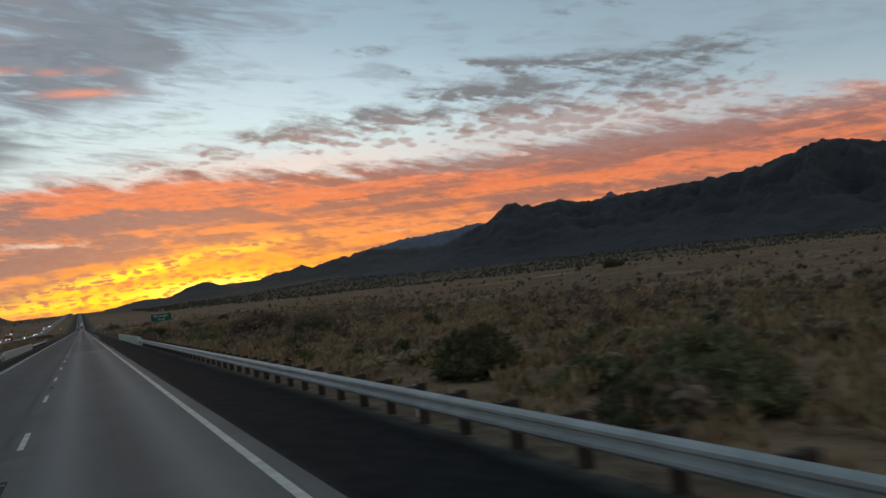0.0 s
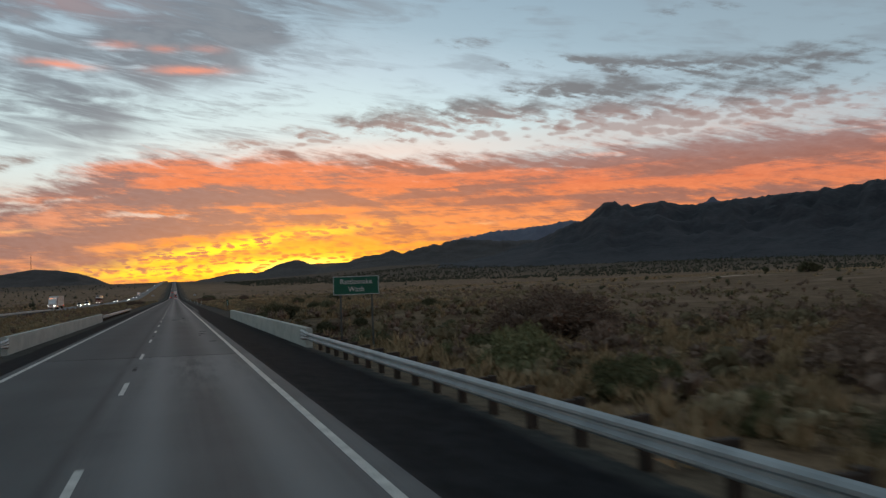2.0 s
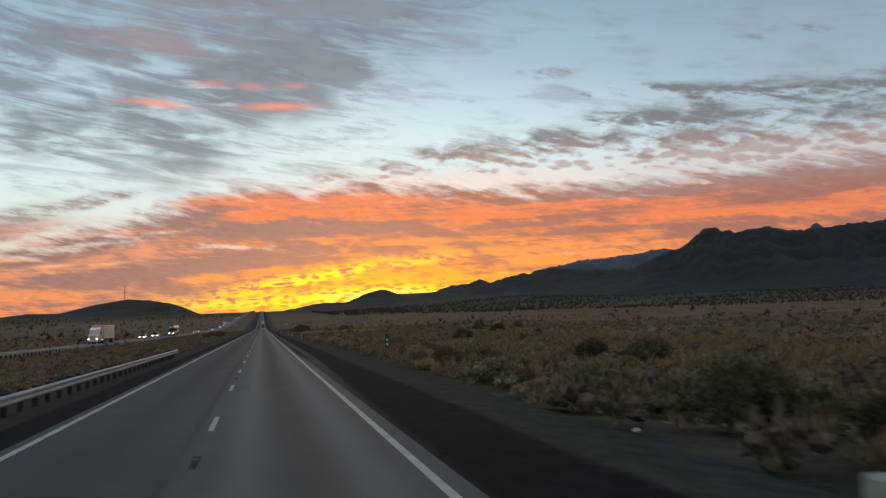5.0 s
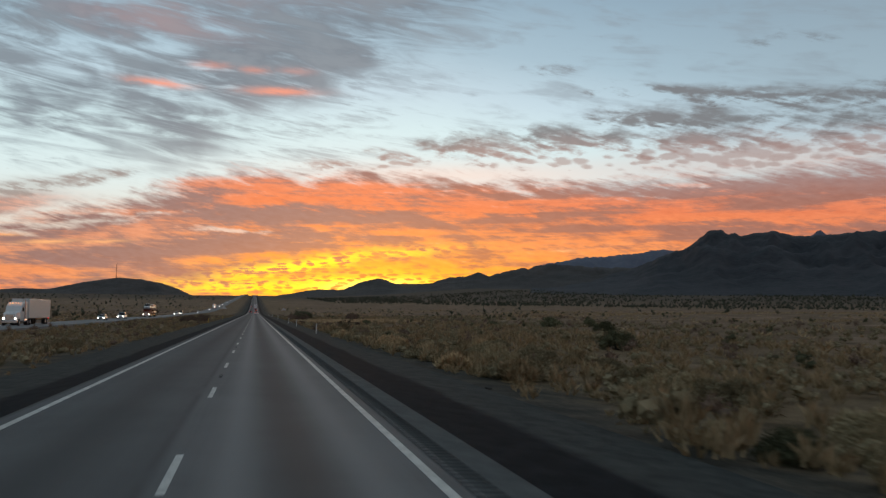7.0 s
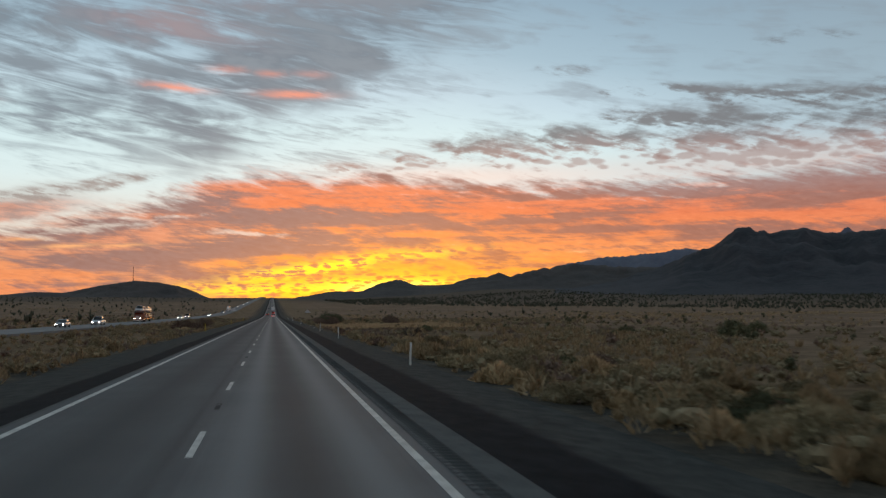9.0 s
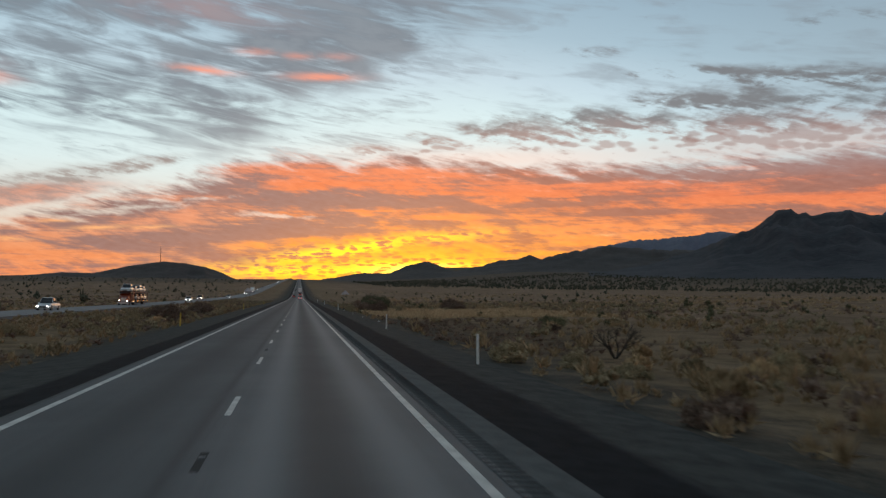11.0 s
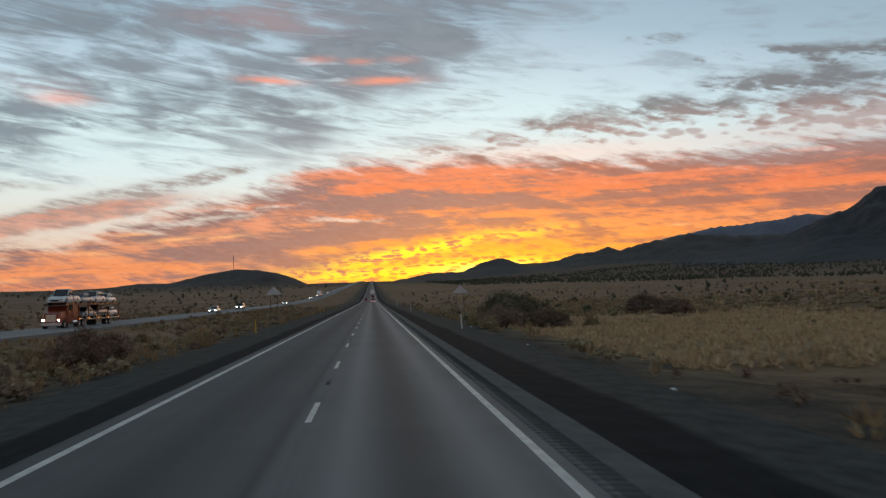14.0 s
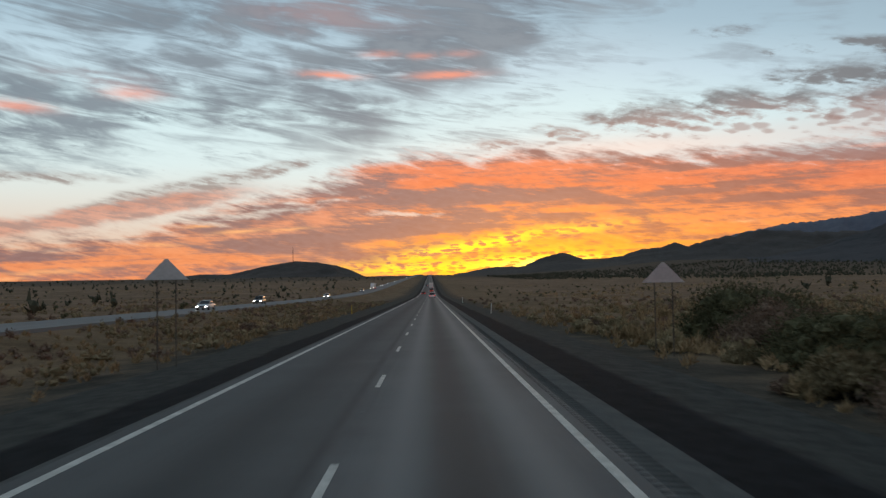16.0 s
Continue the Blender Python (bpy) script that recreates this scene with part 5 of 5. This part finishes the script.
def leaf_cloud(rng, lobes, per_lobe, leaf, up=0.5, thin=0.22):
    """Slim triangular leaves round the lobes (x, y, z, radius). Arrays of corners and faces."""
    out = []
    for x, y, z, r in lobes:
        d = rng.normal(size=(per_lobe, 3))
        d /= np.linalg.norm(d, axis=1)[:, None]
        c = np.array((x, y, z)) + d * (r * rng.uniform(0.45, 1.05, per_lobe))[:, None] * np.array((1, 1, 0.85))
        c[:, 2] = np.maximum(c[:, 2], 0.03)
        a = d * 0.7 + rng.normal(size=(per_lobe, 3)) * 0.5 + np.array((0, 0, up))
        a /= np.linalg.norm(a, axis=1)[:, None]
        b = np.cross(a, rng.normal(size=(per_lobe, 3)))
        b /= np.linalg.norm(b, axis=1)[:, None] + 1e-9
        s = (leaf * rng.uniform(0.6, 1.4, per_lobe))[:, None]
        out.append(np.stack([c - b * s * thin, c + b * s * thin, c + a * s], 1))
    v = np.concatenate(out).reshape(-1, 3)
    return v, np.arange(len(v)).reshape(-1, 3)


def ball():
    """A 20-sided ball: its corners and faces."""
    g = (1 + 5 ** 0.5) / 2
    v = [(-1, g, 0), (1, g, 0), (-1, -g, 0), (1, -g, 0), (0, -1, g), (0, 1, g), (0, -1, -g), (0, 1, -g), (g, 0, -1), (g, 0, 1), (-g, 0, -1), (-g, 0, 1)]
    v = np.array(v) / np.linalg.norm(v[0])
    d = np.linalg.norm(v[:, None] - v[None], axis=2)
    near = d < 1.2
    f = [(i, j, k) for i in range(12) for j in range(i + 1, 12) for k in range(j + 1, 12) if near[i, j] and near[j, k] and near[i, k]]
    out = []
    for a, b, c in f:
        if np.dot(np.cross(v[b] - v[a], v[c] - v[a]), v[a]) < 0:
            b, c = c, b
        out.append((a, b, c))
    return v, np.array(out)


BALL = ball()


def finer(v, f):
    """Each face cut in four, corners pushed out to the ball."""
    tri = v[f]
    ab, bc, ca = tri[:, 0] + tri[:, 1], tri[:, 1] + tri[:, 2], tri[:, 2] + tri[:, 0]
    ab, bc, ca = [m / np.linalg.norm(m, axis=1)[:, None] for m in (ab, bc, ca)]
    t = np.concatenate([np.stack(q, 1) for q in ((tri[:, 0], ab, ca), (tri[:, 1], bc, ab), (tri[:, 2], ca, bc), (ab, bc, ca))])
    return t.reshape(-1, 3)


def cores(rng, lobes, fine=True, size=0.80):
    """Dense hearts of the lobes: dented balls, as loose triangles."""
    out = []
    base = finer(*BALL) if fine else BALL[0][BALL[1]].reshape(-1, 3)
    for x, y, z, r in lobes:
        o = rng.uniform(0, 50, 3)
        k = np.array([1 + 0.55 * noise.noise(Vector(p * 2.3 + o)) + (0.3 * noise.noise(Vector(p * 6.0 + o)) if fine else 0) for p in base])
        v = base * (r * size * k)[:, None] * np.array((1, 1, 0.85)) + np.array((x, y, z))
        v[:, 2] = np.maximum(v[:, 2], -0.05)
        out.append(v)
    return np.concatenate(out)


def mesh_from(name, v, f, mat):
    me = bpy.data.meshes.new(name)
    me.vertices.add(len(v))
    me.vertices.foreach_set("co", np.ascontiguousarray(v, dtype=np.float32).ravel())
    k = f.shape[1]
    me.loops.add(f.size)
    me.loops.foreach_set("vertex_index", np.ascontiguousarray(f, dtype=np.int32).ravel())
    me.polygons.add(len(f))
    me.polygons.foreach_set("loop_start", np.arange(0, f.size, k, dtype=np.int32))
    me.update(calc_edges=True)
    me.materials.append(mat)
    return me


def bush(name, label, seed, w, h, mat, n_lobes=9, per_lobe=90, leaf=0.09, up=0.5, core=0.85, group="roadside shrubs", category="shrub"):
    """An uneven shrub: stems that fork from the root and leaves in lobes of different size."""
    rng = np.random.default_rng(seed)
    ob = thing(name, label, category, group)
    lobes, bm = [], bmesh.new()
    for k in range(n_lobes):
        a = rng.uniform(0, math.tau)
        q = math.sqrt(rng.uniform(0.02, 1.0))
        r = rng.uniform(0.14, 0.27) * min(w, 1.6 * h)
        x, y = (w / 2 - r * 0.6) * q * math.cos(a), (w / 2 - r * 0.6) * q * math.sin(a)
        z = max(r * 0.55, (h - r) * (1 - 0.65 * q * q) * rng.uniform(0.55, 1.0))
        lobes.append((x, y, z, r))
        tube([(0.03 * math.cos(a), 0.03 * math.sin(a), -0.1), (x * 0.45, y * 0.45, z * 0.6), (x, y, z + r * 0.4)], [0.018 * h + 0.008, 0.012 * h + 0.005, 0.004], 4, bm)
    part("stems", bm, M_TWIG, ob)
    v = np.concatenate([leaf_cloud(rng, lobes, per_lobe, leaf, up)[0], cores(rng, lobes, True, core)])
    leaves = new("leaves", mesh_from("leaves", v, np.arange(len(v)).reshape(-1, 3), mat))
    leaves.parent = ob
    return ob


def dead_bush(label, at, seed, size):
    """Bare forking branches."""
    rng = random.Random(seed)
    ob = thing("dead_bush", label, "shrub", "roadside shrubs", at=at)

    def grow(p, d, l, r, depth, bm):
        q = p + d * l
        mid = p + d * l * 0.5 + Vector((rng.uniform(-1, 1), rng.uniform(-1, 1), rng.uniform(-1, 1))) * l * 0.08
        tube([p, mid, q], [r, r * 0.8, r * 0.6], 4, bm)
        if depth:
            for _ in range(rng.choice((2, 3, 3))):
                e = (d + Vector((rng.uniform(-1, 1), rng.uniform(-1, 1), rng.uniform(-0.5, 0.8))) * 0.75).normalized()
                grow(q, e, l * rng.uniform(0.6, 0.85), r * 0.55, depth - 1, bm)

    for k in range(6):
        bm = bmesh.new()
        a = k * math.tau / 6 + rng.uniform(-0.4, 0.4)
        grow(Vector((0, 0, -0.1)), Vector((math.cos(a) * 0.6, math.sin(a) * 0.6, 0.8)).normalized(), size * 0.36, size * 0.030, 4, bm)
        part("branch", bm, M_TWIG, ob)
    return ob


def clear_of_road(x, y, m=0.0):
    return (x > 9.3 + m or x < -9.0 - m) and not (-39.5 - m < x < -27.2 + m)


# each kind is built once, at its first place
PROTO = {
    "olive": [bush("rabbitbrush", "leafy olive-green shrub growing beside the guardrail", 24, 2.2, 1.3, M_GREEN_LEAF, 22, 300, 0.10, core=0.55),
              bush("rabbitbrush", "low olive-green leafy shrub", 25, 1.8, 0.9, M_GREEN_LEAF, 18, 300, 0.10, core=0.55)],
    "sage": [bush("sagebrush", "rounded grey-green sagebrush on dry soil", 11, 1.5, 1.05, M_SAGE, 20, 330, 0.085, core=0.58),
             bush("sagebrush", "low spreading grey-green sagebrush on dry soil", 12, 2.0, 0.85, M_SAGE, 22, 320, 0.085, core=0.58)],
    "straw": [bush("dry_grass_clump", "pale straw-coloured clump of dry grass", 13, 1.1, 0.75, M_STRAW, 9, 230, 0.20, 1.3, core=0.5),
              bush("dry_grass_clump", "spreading straw-coloured clump of dry grass", 14, 1.7, 0.7, M_STRAW, 12, 210, 0.20, 1.3, core=0.5)],
    "brush": [bush("dry_shrub", "brown leafless-looking dry shrub", 15, 1.9, 1.2, M_BRUSH, 14, 220, 0.10, core=0.55),
              bush("dry_shrub", "low brown dry shrub", 16, 1.6, 0.8, M_BRUSH, 12, 200, 0.10, core=0.6)],
    "dark": [bush("creosote_bush", "dark olive creosote bush", 17, 2.6, 1.8, M_CREOSOTE, 18, 260, 0.11, core=0.42),
             bush("creosote_bush", "wide dark olive creosote bush", 18, 3.4, 1.9, M_CREOSOTE, 22, 240, 0.12, core=0.42)],
    "tree": [bush("mesquite", "large bushy dark green mesquite", 19, 5.4, 3.8, M_CREOSOTE, 44, 380, 0.13, 0.4, core=0.42, category="tree"),
             bush("mesquite", "wide brownish mesquite thicket", 20, 6.4, 3.2, M_BRUSH, 48, 360, 0.13, 0.4, core=0.36, category="tree")],
}
SIZE = {"olive": 2.0, "sage": 1.5, "straw": 1.3, "brush": 1.8, "dark": 2.9, "tree": 5.8}
used = set()
taken = []


def plant(kind, x, y, w, k=None):
    k = random.randrange(2) if k is None else k
    p = PROTO[kind][k]
    s = w / SIZE[kind]
    m = pose(x, y, land(x, y) - 0.03 * s, 0, 0, random.uniform(0, 360)) @ Matrix.Diagonal((s, s, s * random.uniform(0.85, 1.15), 1))
    taken.append((x, y, w / 2))
    if p not in used:
        used.add(p)
        p.matrix_basis = m
    else:
        copy_thing(p, pose(0, 0, 0)).matrix_basis = m


# the ones that stand out, as (x, y, width)
for x, y, w in ((20.4, 100, 7.2), (20.8, 77, 5.0), (12.8, 479, 4.2), (16.9, 499, 5.6), (14.9, 473, 4.4), (35.7, 510, 5.0), (33.7, 494, 4.3), (-15.6, 434, 5.2), (-12.8, 450, 4.4)):
    plant("tree", x, y, w, 1)
for x, y, w in ((19.2, 70, 4.6), (15.2, 490.6, 5.6), (17.5, 505, 7.6)):
    plant("tree", x, y, w, 0)
for x, y, w in ((12.9, 165.0, 3.6), (14.1, 160, 4.0), (37.6, 181, 3.5), (15.3, 120.6, 2.3), (54.8, 353, 3.4), (71.5, 375, 3.5), (48, 312, 3.2), (30, 268, 3.1), (47.8, 368, 3.1), (19.7, 146, 2.2),
                (28.4, 142, 2.0), (17.5, 26.5, 1.7), (196, 284, 6.0), (205, 290, 5.0), (23.8, 202, 3.2), (24.7, 195, 3.4), (26.7, 402, 2.0), (27.5, 407, 1.8), (11.8, 218.7, 1.6), (13.2, 280, 2.1)):
    plant("dark", x, y, w)
for x, y, w in ((14.5, 171.6, 2.4), (14.1, 177.3, 2.7), (11.0, 250.9, 1.4), (11.4, 247, 1.6), (14.2, 265, 2.0), (10.6, 287, 1.4), (12.7, 284.5, 1.7), (11.1, 305, 1.8), (11.6, 483, 2.6),
                (12.0, 500, 1.8), (10.7, 475, 2.0), (-11.1, 465.5, 1.6), (-10.7, 468.5, 1.7)):
    plant("sage", x, y, w)
for x, y, w in ((11.6, 394, 1.6), (23.6, 392, 1.2), (10.9, 388.6, 2.1), (12.0, 519, 2.6), (-9.9, 460, 1.1), (10.2, 483.4, 0.9)):
    plant("brush", x, y, w)
dead_bush("bare grey branches of a dead desert bush", pose(17.4, 361.3, land(17.4, 361.3)), 5, 2.0)

for x, y, w in ((12.2, 23.4, 2.7), (12.7, 17.6, 2.7), (14.0, 15.0, 2.8), (12.3, 12.4, 2.2), (11.4, 42.4, 1.9), (15.2, 35.0, 1.6), (13.4, 31.0, 1.4), (16.5, 41.0, 1.8), (21.0, 30.0, 1.8), (14.5, 57.0, 1.7), (11.2, 82.5, 2.4), (12.9, 86.5, 2.6), (14.5, 80.5, 2.2), (11.1, 90.0, 1.9), (13.7, 92.5, 2.2), (11.6, 77.0, 2.0), (11.3, 71.5, 1.8)):
    plant("olive", x, y, w)
# stand-in for a tall dark object of unknown kind
tall = bush("juniper", "dark upright juniper standing in for an unidentified object beside a pale dirt track", 23, 2.3, 3.3, M_CREOSOTE, 26, 200, 0.13, core=0.8, group="", category="tree")
tall.matrix_basis = pose(187.0, 293.0, land(187.0, 293.0) - 0.05)

# the rest of the roadside shrubs, thick in some stretches and thin in others
def thick(x, y):
    v = 0.5 + 0.9 * noise.noise((x * 0.03, y * 0.022, 2.0)) + 0.35 * noise.noise((x * 0.11, y * 0.09, 5.0))
    if x > 0:
        v += 0.55 * math.exp(-((y - 245) / 60) ** 2) + 0.4 * math.exp(-((y - 500) / 40) ** 2) - 0.16 * math.exp(-((y - 385) / 45) ** 2)
    return v


for k in range(70):
    y = random.uniform(164, 330)
    x = random.uniform(10.2, 13.0) + random.random() ** 2 * 7.0
    kind = random.choices(("sage", "straw"), (3, 2))[0]
    if not any((x - a) ** 2 + (y - b) ** 2 < (0.6 * c + 0.4) ** 2 for a, b, c in taken):
        plant(kind, x, y, SIZE[kind] * random.uniform(0.9, 1.7))
count = 0
while count < 190:
    x = random.choice((1, 1, 1, -1)) * random.uniform(9.6, 21.0) * random.uniform(0.97, 1.12)
    y = random.uniform(2, 560)
    if not clear_of_road(x, y, 0.6) or (10.5 < x < 46 and 418 < y < 470 and random.random() < 0.9) or random.random() > thick(x, y) or any((x - a) ** 2 + (y - b) ** 2 < (c + 0.5) ** 2 for a, b, c in taken):
        continue
    kind = random.choices(("sage", "straw", "brush", "dark"), (7, 6, 3, 1) if y > 160 else (3, 2, 5, 3))[0]
    plant(kind, x, y, SIZE[kind] * random.uniform(0.7, 1.35) * (0.7 if kind == "dark" else 1))
    count += 1


def scatter(name, label, category, mat, spots, per, leaf, up, seed, flatness=0.6, lobes_n=3, core=0.62, thin=0.28):
    """Joined far or small plants: at each spot (x, y, width) a small cloud of leaves."""
    rng = np.random.default_rng(seed)
    shapes = []
    for k in range(6):
        lobes = [(rng.uniform(-0.3, 0.3), rng.uniform(-0.3, 0.3), rng.uniform(0.15, 0.4), rng.uniform(0.18, 0.30)) for _ in range(lobes_n)]
        shapes.append(np.concatenate([leaf_cloud(rng, lobes, per // lobes_n, leaf, up, thin)[0], cores(rng, lobes, False, core)] if core else [leaf_cloud(rng, lobes, per // lobes_n, leaf, up, thin)[0]]))
    out = []
    for x, y, w in spots:
        a = rng.uniform(0, math.tau)
        c, s = math.cos(a) * w, math.sin(a) * w
        v = shapes[rng.integers(6)]
        z = land(x, y)
        out.append(np.stack([v[:, 0] * c - v[:, 1] * s + x, v[:, 0] * s + v[:, 1] * c + y, v[:, 2] * w * flatness / 0.6 * rng.uniform(0.8, 1.3) + z - 0.02], 1))
    v = np.concatenate(out)
    ob = new(name, mesh_from(name, v, np.arange(len(v)).reshape(-1, 3), mat))
    return tagged(ob, label, category, kind="stuff")


def spots(n, x0, x1, y0, y1, w0, w1, gate, m=0.3):
    out = []
    tries = 0
    while len(out) < n and tries < n * 12:
        tries += 1
        x, y = random.uniform(x0, x1), random.uniform(y0, y1)
        if clear_of_road(x, y, m) and random.random() < gate(x, y):
            out.append((x, y, random.uniform(w0, w1)))
    return out


on_bank = lambda x, y: 10.5 < x < 46 and 418 < y < 496
near_gate = lambda x, y: (0.15 + thick(x, y)) * (0.06 if on_bank(x, y) else 1.0)
grass_gate = lambda x, y: near_gate(x, y) * (0.75 if y < 165 else 1.0)
scatter("dry_grass", "tufts of pale dry grass over desert soil", "grass", M_STRAW, spots(4800, 9.4, 50, -5, 600, 0.3, 1.0, grass_gate) + spots(4200, 7.9, 48, -5, 110, 0.25, 0.8, lambda x, y: 0.3 + thick(x, y), -1.6) + spots(4500, -27, -9.2, -5, 640, 0.2, 0.62, near_gate), 36, 0.46, 1.5, 31, core=0, thin=0.12)
M_GOLD = leafy("golden_dry_grass", ((0.28, 0.190, 0.105), (0.42, 0.300, 0.175), (0.54, 0.40, 0.25)))
scatter("bank_grass", "thick golden dry grass on a low bank", "grass", M_GOLD, spots(5200, 12.5, 50, 436, 500, 0.25, 0.6, lambda x, y: 1.0), 30, 0.46, 1.2, 38, core=0, thin=0.16)
scatter("low_scrub", "low grey-green desert scrub", "scrub", M_SAGE, spots(1900, 9.8, 90, 120, 640, 0.6, 1.8, near_gate) + spots(420, 9.8, 60, -5, 120, 0.5, 1.5, near_gate) + spots(1500, -27, -9.6, -5, 700, 0.5, 1.3, near_gate) + spots(700, -120, -40, 100, 800, 0.6, 1.7, near_gate), 100, 0.10, 0.5, 32, lobes_n=4, core=0.66)
scatter("olive_scrub", "dense olive-brown scrub beside the road", "scrub", M_OLIVE, spots(380, 9.8, 45, 95, 185, 0.8, 2.2, lambda x, y: 0.25 + thick(x, y)) + spots(150, 10, 60, -5, 95, 0.7, 1.8, lambda x, y: thick(x, y)), 110, 0.10, 0.5, 37, lobes_n=4, core=0.66)
scatter("brown_scrub", "low brown dry desert scrub", "scrub", M_BRUSH, spots(1500, 11, 120, -5, 700, 0.5, 1.7, near_gate) + spots(420, 9.8, 27, 362, 432, 0.25, 0.8, lambda x, y: 1.0) + spots(450, 9.6, 60, -5, 180, 0.9, 2.4, near_gate) + spots(900, -27, -9.6, -5, 700, 0.4, 1.3, near_gate) + spots(800, -140, -40, 100, 900, 0.6, 1.9, near_gate), 84, 0.11, 0.5, 33, lobes_n=3, core=0.55)
scatter("dark_scrub", "dark shrubs dotted over the desert plain", "scrub", M_CREOSOTE, spots(420, 24, 260, 20, 1100, 0.8, 2.2, lambda x, y: 0.6) + spots(420, -260, -40, 150, 1200, 0.8, 2.2, lambda x, y: 0.6), 60, 0.13, 0.4, 34, 0.75)
scatter("pale_grass_patches", "far patches of pale dry grass on the plain", "grass", M_STRAW, spots(4500, 40, 420, 60, 1100, 0.6, 2.0, lambda x, y: 1.6 * (thick(x * 0.4, y * 0.4) - 0.35)) + spots(3000, -420, -40, 200, 1200, 0.6, 2.0, lambda x, y: 1.6 * (thick(x * 0.4, y * 0.4) - 0.35)), 21, 0.36, 1.1, 35, 0.4, core=0, thin=0.18)
woods_gate = lambda x, y: max(0.25, min(1.0, 0.6 + 1.3 * noise.noise((x * 0.006, y * 0.006, 9.0)))) * (0.012 if 0.55 * x + 0.84 * y < 1330 else 1.0)
scatter("far_trees", "dark scattered desert trees towards the mountains", "trees", M_WOODS, spots(8500, 120, 1700, 700, 2400, 2.4, 5.2, woods_gate) + spots(900, -1300, -60, 500, 2600, 2.0, 4.5, lambda x, y: 0.4), 8, 0.30, 0.3, 36, 0.8, lobes_n=2, core=0.9)
